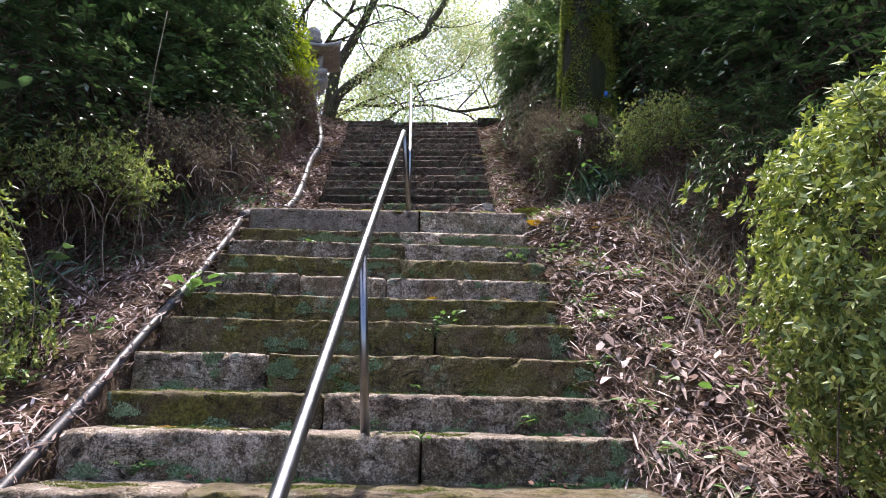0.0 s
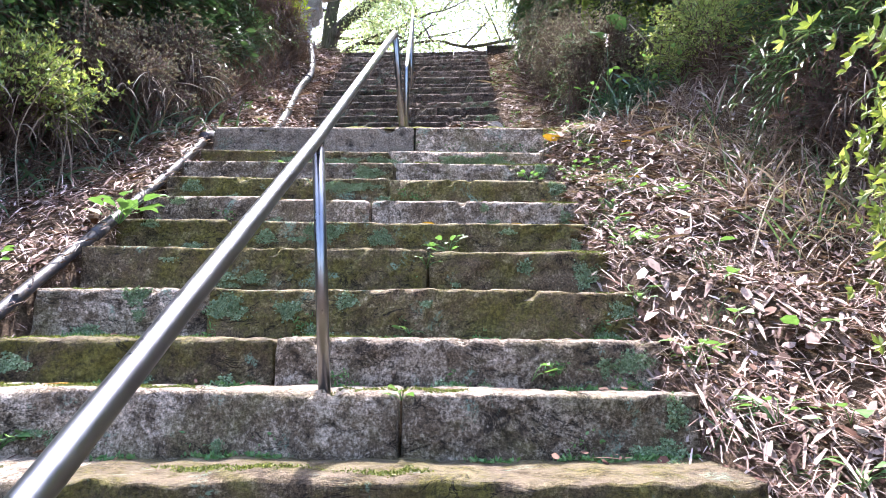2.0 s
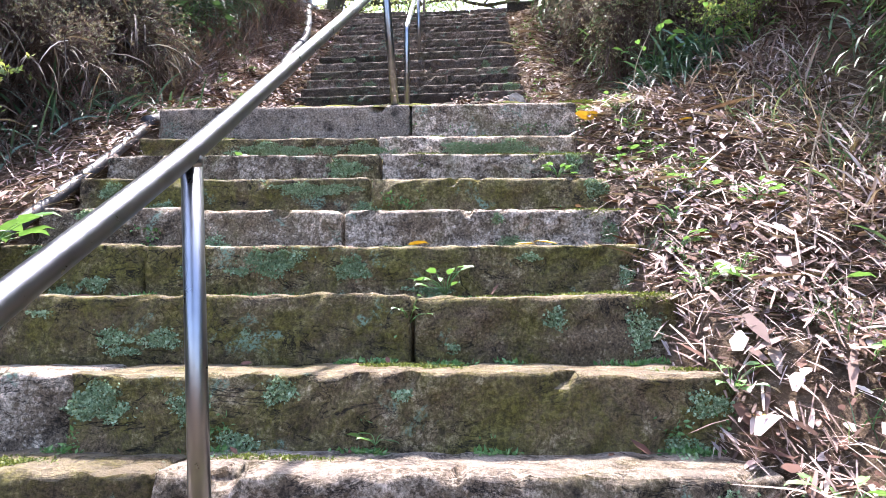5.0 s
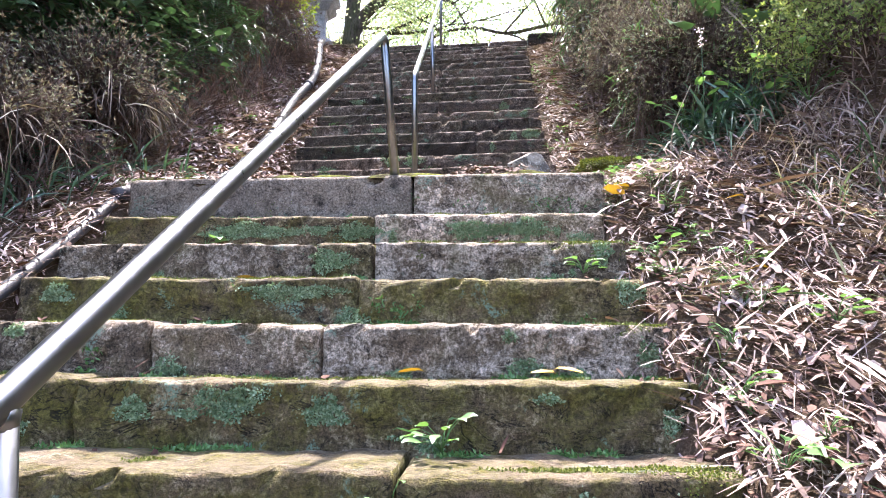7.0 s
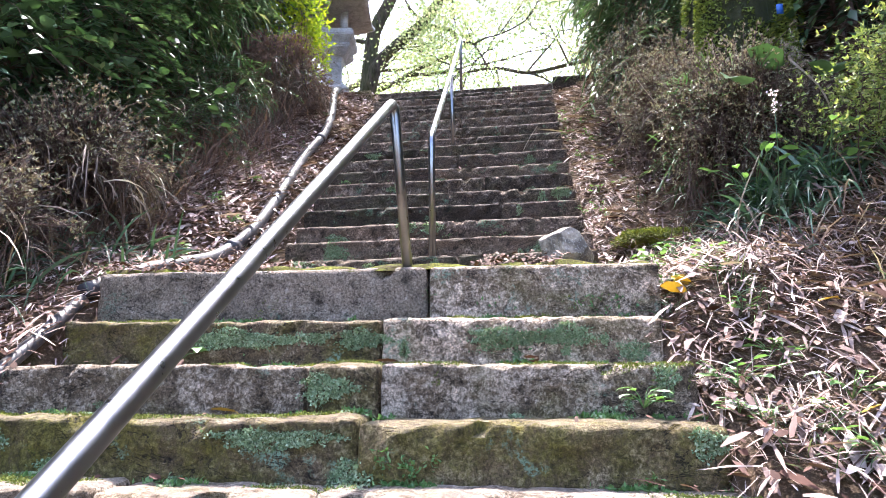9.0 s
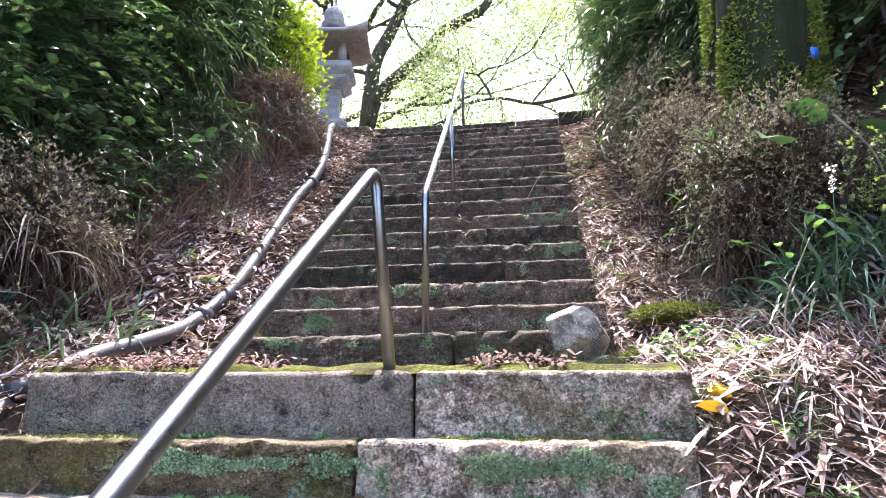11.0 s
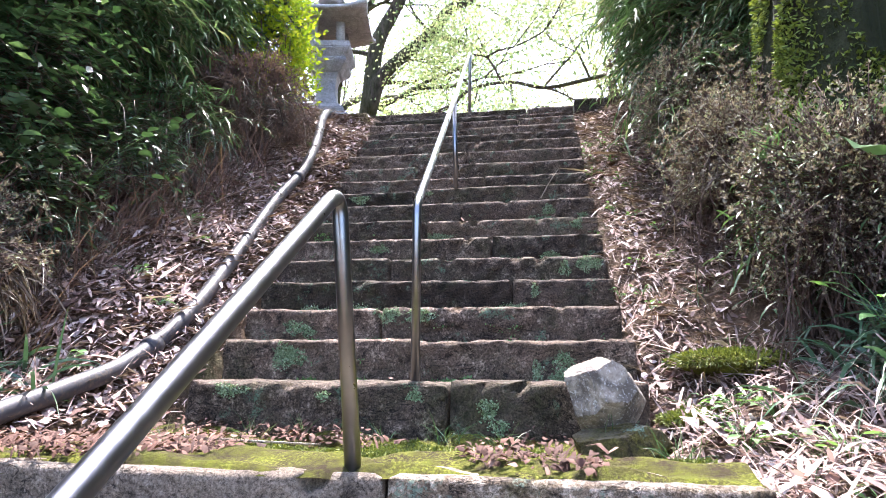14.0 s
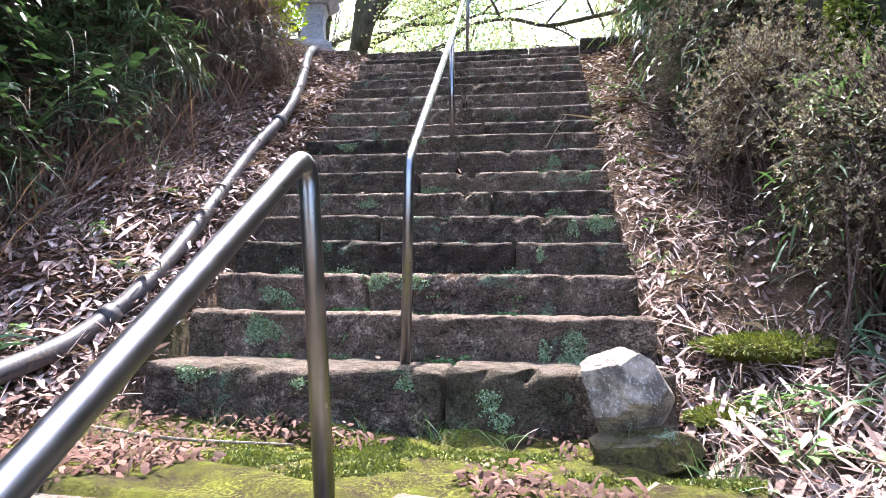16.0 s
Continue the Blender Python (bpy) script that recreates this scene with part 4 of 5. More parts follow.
# lilyturf clumps and drooping straps
for x, y, n, L in ((1.66, 7.0, 110, 0.46), (1.74, 6.75, 100, 0.44), (1.52, 6.85, 80, 0.4), (1.9, 6.7, 80, 0.42)):
    tuft("lilyturf", (x, y), n, L, 0.022, STRAP, "dark green strap-leaved lilyturf clump", 0.13, 0.8, 1.5, "plant", "lilyturf clumps", 5, (-0.25, -0.45, 0))
for x, y in ((1.32, 6.6), (1.45, 6.45), (1.6, 6.35), (1.8, 6.3), (2.0, 6.35), (2.15, 6.5), (2.3, 6.65), (2.25, 6.2), (2.45, 6.4), (2.1, 6.1)):
    tuft("dry_grass_tuft", (x, y), 60, 0.34, 0.010, LITTER, "tan dead grass drooping over the bank", 0.13, 0.9, 1.5, "grass", "dry grass tufts", 4, (-0.2, -0.4, 0))
for x, y in ((-3.0, 4.6), (-2.75, 5.3), (-2.5, 5.9), (-2.45, 6.5), (-2.35, 7.0)):
    tuft("lilyturf", (x, y), 80, 0.5, 0.02, STRAP, "dark strap leaves arching below the hedge", 0.18, 1.1, 1.3, "plant", "lilyturf clumps", 5)
for x, y in ((1.28, 7.6), (1.18, 8.4), (1.2, 9.4), (1.15, 10.4), (1.2, 11.3), (2.4, 4.3), (2.5, 3.6), (2.2, 5.5)):
    tuft("dry_grass_tuft", (x, y), 110, 0.36, 0.007, DRY_DARK, "dry straw-coloured grass drooping on the bank", 0.2, 1.2, 1.4, "grass", "dry grass tufts", 4)
for x, y in ((-2.65, 7.6), (-2.6, 8.3), (-2.6, 9.0), (-2.55, 9.6), (-2.6, 10.2), (-2.85, 4.9), (-2.6, 5.6), (-2.5, 6.3)):
    tuft("dry_grass_tuft", (x, y), 120, 0.45, 0.007, DRY_DARK, "dry brown grass hanging from the bank", 0.2, 0.9, 1.4, "grass", "dry grass tufts", 4)


# grass curtains and low greenery that close the upper left bank
for i in range(20):
    y = 6.9 + i * 0.2 + rng.normal(0, 0.08)
    x = float(np.interp(y, [6.8, 8.0, 9.5, 11.2], [-2.62, -2.62, -2.55, -2.62])) + rng.normal(0, 0.1)
    z = float(ground_z(x, y)) + rng.uniform(0.25, 0.75)
    tuft("dry_grass_tuft", (x - 0.12, y, z), 80, 0.5, 0.006, DRY_DARK if i % 4 else STRAP, "dry brown grass hanging down the bank" if i % 4 else "dark green grass blades hanging down the bank", 0.13, 1.0, 1.9, "grass", "hanging grass", 4, (0.5, -0.25, -0.35))
for x, y, z, r, mat in ((-2.85, 7.5, 4.75, 0.34, DARKLEAF), (-2.8, 8.4, 5.35, 0.34, DARKLEAF), (-2.75, 9.2, 5.85, 0.32, SASA), (-2.95, 6.9, 4.5, 0.3, DARKLEAF), (2.6, 4.95, 3.6, 0.4, SASA), (2.8, 3.9, 3.1, 0.42, SASA), (2.8, 5.5, 4.1, 0.4, DARKLEAF), (1.55, 7.45, 4.55, 0.3, SASA), (1.5, 8.9, 5.7, 0.34, SASA)):
    spray_shrub("undergrowth", (x, y, z), (r, r * 1.3, r * 1.1), 150, 10, mat, 0.13 if mat == SASA else 0.07, 0.014 if mat == SASA else 0.032, "low dark leafy undergrowth on the bank", x * 3 + y, 0.32, "undergrowth on the banks", mat == SASA)


# ---- the mossy trunk on the bank ----
def big_trunk():
    z0 = float(ground_z(1.9, 7.95)) - 0.7
    ob = thing("tree", (1.9, 7.95, z0), "thick dark trunk wrapped in green moss", "tree")
    sides, rings = 90, 110
    P, F = [], []
    for i in range(rings + 1):
        h = i / rings * 9.0
        for s in range(sides):
            a = 2 * math.pi * s / sides
            r = 0.40 + 0.05 * math.exp(-max(h - 0.6, 0) * 2.6) - 0.015 * h
            r *= 1 + 0.09 * math.sin(3 * a + 0.5 * h) + 0.06 * math.sin(7 * a + 1.1 * h) + 0.05 * noise.noise(Vector((math.cos(a) * 3, math.sin(a) * 3, h * 2.2))) + 0.05 * noise.noise(Vector((math.cos(a) * 9, math.sin(a) * 9, h * 2.5)))
            P.append((1.9 + 0.02 * h + r * math.cos(a), 7.95 + 0.02 * h + r * math.sin(a), z0 + h))
    for i in range(rings):
        for s in range(sides):
            a, b = i * sides + s, i * sides + (s + 1) % sides
            F.append((a, b, b + sides, a + sides))
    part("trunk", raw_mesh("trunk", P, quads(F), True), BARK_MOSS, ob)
    n = 40000
    a = np.where(rng.random(n) < 0.5, rng.normal(3.3, 0.38, n), rng.normal(5.2, 0.42, n))
    h = rng.uniform(0.5, 5.5, n)
    keep = wobble(np.stack([a * 2, h * 1.5, a * 0], 1), 1.6, 2) > -0.45
    a, h = a[keep], h[keep]
    r = (0.40 + 0.05 * np.exp(-np.maximum(h - 0.6, 0) * 2.6) - 0.015 * h) * (1 + 0.09 * np.sin(3 * a + 0.5 * h) + 0.06 * np.sin(7 * a + 1.1 * h)) + 0.003
    O = np.stack([np.cos(a), np.sin(a), np.zeros(len(a))], 1)
    P = np.stack([1.9 + 0.02 * h, 7.95 + 0.02 * h, z0 + h], 1) + O * r[:, None]
    tagged(part("moss_fur", leaves("moss_fur", P, O + rand_dirs(len(P)) * 0.8 + np.array([0, 0, -0.3]), 0.045, 0.016), TRUNKMOSS, ob, "thick yellow-green moss"), kind="stuff")
    c = np.array([3.9, 9.6, z0 + 9.8])
    tips, out = shell(1300, c, (2.0, 2.2, 1.6), 3.3, 0.7, 0.4)
    part("crown", leaves("crown", tips, out + rand_dirs(len(tips)), 0.16, 0.07), DARKLEAF, ob)


big_trunk()


# ---- trees behind the head of the stairs ----
def grow(start, way, length, r, depth, bars, ends, spread=0.55):
    """Limbs that fork and thin out."""
    pts, p, d = [Vector(start)], Vector(start), Vector(way).normalized()
    segs = 4
    for i in range(segs):
        d = (d + Vector(rng.normal(0, 0.13, 3)) + Vector((0, 0, 0.03))).normalized()
        p = p + d * (length / segs)
        pts.append(p.copy())
        if depth <= 1:
            ends.append((p.copy(), d.copy()))
    bars.append((pts, list(np.linspace(r, r * 0.6, len(pts)))))
    if depth == 0:
        return
    for k in range(3):
        q = pts[-1] if k < 2 else pts[2]
        nd = (d + Vector(rng.normal(0, spread, 3))).normalized()
        grow(q, nd, length * rng.uniform(0.6, 0.8), r * 0.55, depth - 1, bars, ends, spread)


def leafy(ends, per, spread, L, W):
    base = np.array([tuple(p) for p, d in ends])
    P = np.repeat(base, per, 0) + rng.normal(0, spread, (len(base) * per, 3))
    return leaves("crown", P, rand_dirs(len(P)) + np.array([0, 0, -0.25]), rng.uniform(0.6, 1.2, len(P)) * L, rng.uniform(0.7, 1.1, len(P)) * W)


def cherry():
    foot = Vector((-3.12, 16.2, 7.25))
    ob = thing("tree", foot, "leaning cherry tree with dark forked limbs and thin yellowing leaves", "tree")
    bars, ends = [], []
    fork = Vector((-2.98, 16.2, 9.1))
    bars.append((spline([foot, foot + Vector((0.03, 0, 0.7)), fork, (-2.88, 16.2, 10.2), (-2.55, 16.2, 10.93), (-2.28, 16.2, 11.53), (-1.9, 16.3, 12.6), (-1.7, 16.4, 14.0)], 4), list(np.linspace(0.2, 0.08, 29))))
    bars.append((spline([fork + Vector((0.02, -0.05, -0.3)), (-2.68, 16.05, 9.52), (-1.78, 16, 10.28), (-1.4, 16, 10.78), (-0.63, 15.95, 11.15), (-0.3, 15.9, 11.61), (0.4, 15.7, 12.8)], 4), list(np.linspace(0.14, 0.07, 25))))
    bars.append((spline([(-1.78, 16, 10.25), (-1.18, 16, 10.09), (-1.04, 16, 9.86), (-0.64, 16, 9.74)], 4), list(np.linspace(0.045, 0.015, 13))))
    bars.append((spline([(-1.78, 16, 10.3), (-2.2, 16.1, 10.98), (-2.3, 16.3, 12.0)], 4), list(np.linspace(0.03, 0.015, 9))))
    for p, d, l, r in (((-0.7, 16, 9.74), (0.9, -0.2, 0.1), 1.2, 0.02), ((-1.7, 16.4, 13.8), (-0.3, 0, 1), 2.0, 0.07), ((-2.3, 16.3, 11.5), (-0.9, -0.2, 0.5), 1.8, 0.05), ((-2.9, 16.2, 10.0), (-0.9, -0.2, 0.7), 1.8, 0.05),
                       ((0.3, 15.7, 12.6), (0.6, -0.3, 0.6), 2.2, 0.06), ((-0.6, 15.95, 11.15), (0.3, 0.6, 0.8), 1.8, 0.04), ((-1.9, 16.3, 12.4), (0.6, -0.4, 0.7), 2.0, 0.05), ((-1.4, 16, 10.78), (0.4, 0.5, 0.6), 1.4, 0.025),
                       ((-0.4, 15.9, 11.5), (0.5, -0.2, -0.3), 1.4, 0.02), ((-2.4, 16.05, 9.75), (0.3, -0.3, -0.1), 0.9, 0.015)):
        grow(p, d, l, r, 3, bars, ends)
    part("trunk", tubes_mesh("trunk", bars, 9), BARK_TREE, ob)
    tagged(part("crown", leafy(ends, 24, 0.36, 0.075, 0.04), CANOPY, ob), kind="stuff")


def low_branch():
    ob = thing("tree", (3.0, 18.6, 7.3), "slim tree with a long drooping bough", "tree")
    bars, ends = [([(3.0, 18.6, 7.2), (3.05, 18.6, 9.6), (3.0, 18.7, 13.0)], [0.16, 0.14, 0.1])], []
    bars.append((spline([(3.02, 18.5, 10.2), (2.2, 18.1, 10.3), (1.44, 18, 10.14), (0.47, 18.0, 9.97), (-0.31, 18.0, 10.14), (-1.16, 18, 10.02), (-1.6, 18, 9.6)], 4), list(np.linspace(0.055, 0.028, 25))))
    bars.append((spline([(0.45, 18, 9.97), (0.75, 18, 9.85), (1.05, 17.95, 9.64)], 3), list(np.linspace(0.03, 0.012, 7))))
    for p, d, l in (((-1.1, 18.0, 10.0), (-0.6, -0.2, 0.9), 1.3), ((-0.5, 17.9, 10.1), (-0.3, 0, 0.8), 1.4), ((0.4, 18.0, 9.97), (0.3, 0, 0.9), 1.4), ((1.4, 18.1, 10.2), (-0.2, 0.1, 0.9), 1.3), ((-1.5, 18.0, 9.65), (-0.8, -0.2, -0.2), 1.0),
                    ((3.0, 18.7, 12.8), (-0.4, 0, 1), 2.4), ((3.02, 18.6, 11.2), (-1, -0.2, 0.6), 2.4), ((3.02, 18.6, 12), (0.9, -0.2, 0.7), 2.2), ((-0.3, 18, 10.1), (0.2, 0, -0.8), 0.7)):
        grow(p, d, l, 0.028, 3, bars, ends)
    part("trunk", tubes_mesh("trunk", bars, 7), BARK_TREE, ob)
    tagged(part("crown", leafy(ends, 24, 0.36, 0.075, 0.04), CANOPY, ob), kind="stuff")


cherry()
low_branch()


def woodland_tree(x, y, h, crown, per, label, mat):
    z = 7.2 if y > 12 else float(ground_z(x, y)) - 0.2
    ob = thing("tree", (x, y, z), label, "tree", "woodland trees")
    bars, ends = [], []
    top = Vector((x + rng.normal(0, 0.4), y, z + h * 0.45))
    bars.append(([Vector((x, y, z)), (Vector((x, y, z)) + top) / 2 + Vector((0.1, 0, 0)), top], [0.22, 0.18, 0.14]))
    for k in range(5):
        a = 2 * math.pi * (k + rng.random()) / 5
        grow(top - Vector((0, 0, rng.uniform(0, h * 0.25))), (math.cos(a) * 0.8, math.sin(a) * 0.8, 0.75), h * crown, 0.09, 3, bars, ends)
    part("trunk", tubes_mesh("trunk", bars, 6), BARK_TREE, ob)
    tagged(part("crown", leafy(ends, int(per * 2.0), 0.5, 0.12, 0.062), mat, ob), kind="stuff")


T1, T2 = "slender tree with sunlit yellow-green leaves", "tall broadleaf tree with dense green crown"
for x, y, h, c, per, lab, mat in ((-6.5, 24, 9, 0.28, 6, T1, CANOPY), (-1.5, 27, 9, 0.28, 6, T1, CANOPY), (3.5, 25, 8, 0.28, 6, T1, CANOPY), (8, 28, 10, 0.28, 6, T1, FARGREEN),
                                  (-11, 30, 11, 0.28, 6, T2, FARGREEN), (0.8, 34, 8, 0.3, 7, T2, FARGREEN), (-5, 36, 9, 0.3, 7, T2, FARGREEN), (6, 38, 9, 0.3, 7, T2, FARGREEN),
                                  (-4.6, 17.5, 8, 0.28, 8, T2, FARGREEN), (5.2, 16.5, 9, 0.28, 8, T2, FARGREEN), (-7.5, 14, 9, 0.3, 8, T2, FARGREEN), (6.5, 11.5, 9, 0.3, 8, T2, FARGREEN)):
    woodland_tree(x, y, h, c, per, lab, mat)


# ---- fallen litter on the banks ----
def scatter(n, xr, yr, keep):
    x, y = rng.uniform(*xr, n), rng.uniform(*yr, n)
    k = keep(x, y) & (wobble(np.stack([x, y, x * 0], 1), 2.7, n % 11) + 0.5 * wobble(np.stack([x, y, x * 0], 1), 7.1, 3) > rng.normal(-0.6, 0.4, n))
    return x[k], y[k]


def litter(name, n, xr, yr, keep, L, W, material, label, lift=0.05, flat=True, droop=0.15, category="litter", zfun=None, tip=0.15):
    x, y = scatter(n, xr, yr, keep)
    m = len(x)
    z = (zfun or ground_z)(x, y) + 0.008 + rng.random(m) ** 2 * lift
    a = rng.uniform(0, 2 * math.pi, m)
    D = np.stack([np.cos(a), np.sin(a), rng.normal(0.08, 0.22, m)], 1)
    D[:, 2] += D[:, 1] * 0.6
    P = np.stack([x, y, z], 1)
    me = blades(name, P, D, np.clip(np.exp(rng.normal(-0.45, 0.6, m)), 0.15, 2.2) * L, np.clip(np.exp(rng.normal(-0.1, 0.45, m)), 0.3, 2.4) * W, droop, 2, tip, np.array([0, 0, 1.0]))
    ob = add(name, me, material)
    return tagged(ob, label, category, kind="stuff")


def right_of(x, y):
    return x - np.interp(y, RIGHT_Y, RIGHT_X)


def left_of(x, y):
    return np.interp(y, LEFT_Y, LEFT_X) - x


litter("bamboo_litter", 44000, (0.7, 3.1), (1.0, 12.6), lambda x, y: (right_of(x, y) > -0.06 - 0.08 * rng.random(len(x))) & (right_of(x, y) < 2.0) & (rng.random(len(x)) < np.clip(1.35 - 0.35 * right_of(x, y), 0.3, 1)),
       0.115, 0.0105, LITTER, "pale dry bamboo sheaths and leaves covering the bank", 0.09, tip=0.4)
litter("bamboo_litter", 44000, (-4.0, -1.7), (1.0, 12.6), lambda x, y: (left_of(x, y) > -0.05 - 0.1 * rng.random(len(x))) & (left_of(x, y) < 1.4),
       0.105, 0.010, LITTER_PINK, "dry pinkish-brown leaves and stalks on the bank", 0.08)
litter("leaf_litter", 14000, (-4.2, -1.75), (1.0, 12.6), lambda x, y: (left_of(x, y) > -0.03) & (left_of(x, y) < 1.6), 0.06, 0.03, BROWN, "brown broad leaves fallen on the bank", 0.04)
litter("leaf_litter", 14000, (0.72, 3.2), (1.0, 12.6), lambda x, y: (right_of(x, y) > -0.04) & (right_of(x, y) < 1.9), 0.06, 0.026, BROWN, "dark brown leaves fallen among bamboo litter", 0.08)
litter("straw_litter", 26000, (0.7, 3.0), (1.0, 12.6), lambda x, y: (right_of(x, y) > -0.1) & (right_of(x, y) < 1.6), 0.13, 0.0035, LITTER, "thin broken straw and stalks over the bank", 0.1, tip=0.8)
litter("straw_litter", 20000, (-4.0, -1.75), (1.0, 12.6), lambda x, y: (left_of(x, y) > -0.05) & (left_of(x, y) < 1.3), 0.13, 0.0035, LITTER_PINK, "thin broken stalks over the bank", 0.1, tip=0.8)
litter("pale_leaf_litter", 15000, (-3.2, -1.75), (6.6, 12.4), lambda x, y: (left_of(x, y) > -0.04) & (left_of(x, y) < 0.9), 0.07, 0.032, LITTER_PINK, "pinkish-tan broad dry leaves on the bank beside the pipe", 0.05, droop=0.7, tip=0.3)
litter("pale_leaf_litter", 3500, (0.72, 2.6), (2.0, 12.4), lambda x, y: (right_of(x, y) > -0.04) & (right_of(x, y) < 1.0), 0.07, 0.032, LITTER_PINK, "pinkish-tan broad dry leaves among bamboo sheaths", 0.06, droop=0.7, tip=0.3)
floor_z = lambda x, y: np.full(len(x), 3.418) + 0.036 * (1 - step01(y, 6.42, 6.56)) + 0.05 * step01(y, 7.0, 7.3)
litter("bamboo_sheath_litter", 5600, (-3.2, -1.95), (6.8, 11.5), lambda x, y: (left_of(x, y) > 0.1) & (left_of(x, y) < 1.0), 0.14, 0.022, LITTER_PINK, "broad pinkish bamboo sheaths on the bank above the pipe", 0.06, tip=0.35)
litter("bamboo_sheath_litter", 7500, (0.7, 3.2), (1.0, 12.6), lambda x, y: (right_of(x, y) > -0.06) & (right_of(x, y) < 1.9), 0.16, 0.025, LITTER, "broad pale bamboo sheaths on the bank", 0.1)
litter("leaf_litter", 8200, (-2.0, 0.9), (6.13, 7.28), lambda x, y: wobble(np.stack([x * 2.3, y * 3.1, x * 0], 1), 1.0, 4) + 0.55 * step01(y, 6.75, 7.1) + 0.45 * step01(-x, 0.6, 1.4) > 0.22,
       0.042, 0.017, BROWN, "reddish-brown leaves drifted on the landing", 0.05, droop=0.9, zfun=floor_z)


pipe_z = lambda x, y: np.interp(y, [1.2, 2.84, 4.18, 6.1], [0.18, 1.13, 2.02, 3.32]) + 0.02
litter("bamboo_litter", 450, (-2.12, -1.88), (2.4, 6.1), lambda x, y: rng.random(len(x)) < 0.8, 0.12, 0.010, LITTER, "dry strips lying over the drain pipe", 0.04, zfun=pipe_z)
litter("leaf_litter", 160, (-2.12, -1.88), (2.4, 6.1), lambda x, y: rng.random(len(x)) < 0.8, 0.055, 0.026, BROWN, "brown leaves lying over the drain pipe", 0.03, zfun=pipe_z)


def tread_z(x, y):
    """Top of the tread under a point."""
    z = np.full(len(x), -1.0)
    for fy, fz, *_ in LOWER:
        z = np.where(y > fy + 0.03, fz, z)
    z = np.where(y > 6.22, 3.415, z)
    for fy, fz, *_ in UPPER:
        z = np.where(y > fy + 0.03 - 0.045 * (x + 0.5), fz, z)
    return z


FRONTS = np.array([r[0] for r in LOWER] + [6.2] + [r[0] for r in UPPER])


def at_back(x, y):
    k = np.clip(np.searchsorted(FRONTS, y), 0, len(FRONTS) - 1)
    return FRONTS[k] - y


litter("leaf_litter", 9000, (-1.9, 0.85), (1.3, 12.8), lambda x, y: (at_back(x, y) < 0.13) & (at_back(x, y) > 0.03) & ((rng.random(len(x)) < 0.16) | (rng.random(len(x)) < 0.6 * (np.abs(x + 0.55) > 1.15))),
       0.06, 0.028, BROWN, "small brown leaves caught on the treads", 0.02, zfun=tread_z)


# ---- moss, liverwort and weeds on the stones ----
from mathutils.bvhtree import BVHTree
stone_v, stone_f = [], []
for owner in (lower_flight, upper_flight, landing):
    for block in owner.children:
        k = len(stone_v)
        stone_v += [tuple(v.co) for v in block.data.vertices]
        stone_f += [tuple(i + k for i in p.vertices) for p in block.data.polygons]
STONE_TREE = BVHTree.FromPolygons(stone_v, stone_f)


def cushions(name, spots, per, material, label, L=0.0095, W=0.0095):
    """Tiny scales in ragged round patches that sit on the stone."""
    P, D = [], []
    for x, y, z, sx, sz, nrm in spots:
        n = int(per * sx * sz / 0.01)
        a = rng.uniform(0, 2 * math.pi, n)
        q = np.sqrt(rng.random(n)) * (0.8 + 0.2 * np.sin(3 * a + x * 9) + 0.12 * np.sin(7 * a + z * 5)) * np.where(rng.random(n) < 0.12, rng.uniform(1, 1.5, n), 1)
        for u, v in zip(np.cos(a) * q * sx, np.sin(a) * q * sz):
            if nrm == "face":
                hit = STONE_TREE.ray_cast(Vector((x + u, y - 0.12, z + v)), Vector((0, 1, 0)), 0.24)
            else:
                hit = STONE_TREE.ray_cast(Vector((x + u, y + v, z + 0.12)), Vector((0, 0, -1)), 0.24)
            if hit[0] is not None:
                P.append(hit[0] + hit[1] * rng.uniform(0, 0.006))
                D.append(hit[1])
    P, D = np.array(P), np.array(D)
    D = D * 0.35 + rand_dirs(len(D))
    ob = add(name, leaves(name, P, D, rng.uniform(0.6, 1.5, len(P)) * L, rng.uniform(0.6, 1.5, len(P)) * W), material)
    return tagged(ob, label, "moss", kind="stuff")


def face_spots(rows, count, lo, hi, skew, low_bias):
    out = []
    for y, z, xl, xr, _ in rows:
        for k in range(count):
            x = rng.uniform(xl + 0.1, xr - 0.05)
            h = rng.uniform(0.03, 0.2) if rng.random() > low_bias else rng.uniform(0.0, 0.05)
            out.append((x, y + skew * (x + 0.5), z - 0.23 + h, rng.uniform(lo, hi), rng.uniform(lo, hi) * 0.55, "face"))
    return out


cushions("liverwort", face_spots(LOWER[4:], 7, 0.02, 0.10, 0.03, 0.45), 1900, CUSHION, "blue-green liverwort patches on the risers")
cushions("liverwort", face_spots(UPPER[:9], 5, 0.03, 0.13, -0.045, 0.5), 1200, CUSHION, "dark green liverwort patches on the upper risers")
cushions("liverwort", [(-0.55, 5.54, 2.87, 0.13, 0.06, "face"), (-0.7, 4.76, 2.27, 0.14, 0.07, "face"), (-0.35, 4.76, 2.24, 0.09, 0.06, "face"), (-1.05, 4.76, 2.24, 0.07, 0.05, "face"), (-1.0, 3.95, 1.75, 0.12, 0.07, "face"), (-0.7, 3.95, 1.74, 0.07, 0.05, "face"),
                       (-1.1, 5.93, 3.08, 0.3, 0.05, "face"), (-0.5, 5.93, 3.08, 0.14, 0.05, "face"), (0.15, 5.94, 3.08, 0.22, 0.05, "face"), (0.4, 5.94, 3.09, 0.15, 0.05, "face"), (-0.65, 5.27, 2.7, 0.25, 0.04, "face")], 2200, CUSHION,
         "thick blue-green liverwort mats on the risers")
top_spots = []
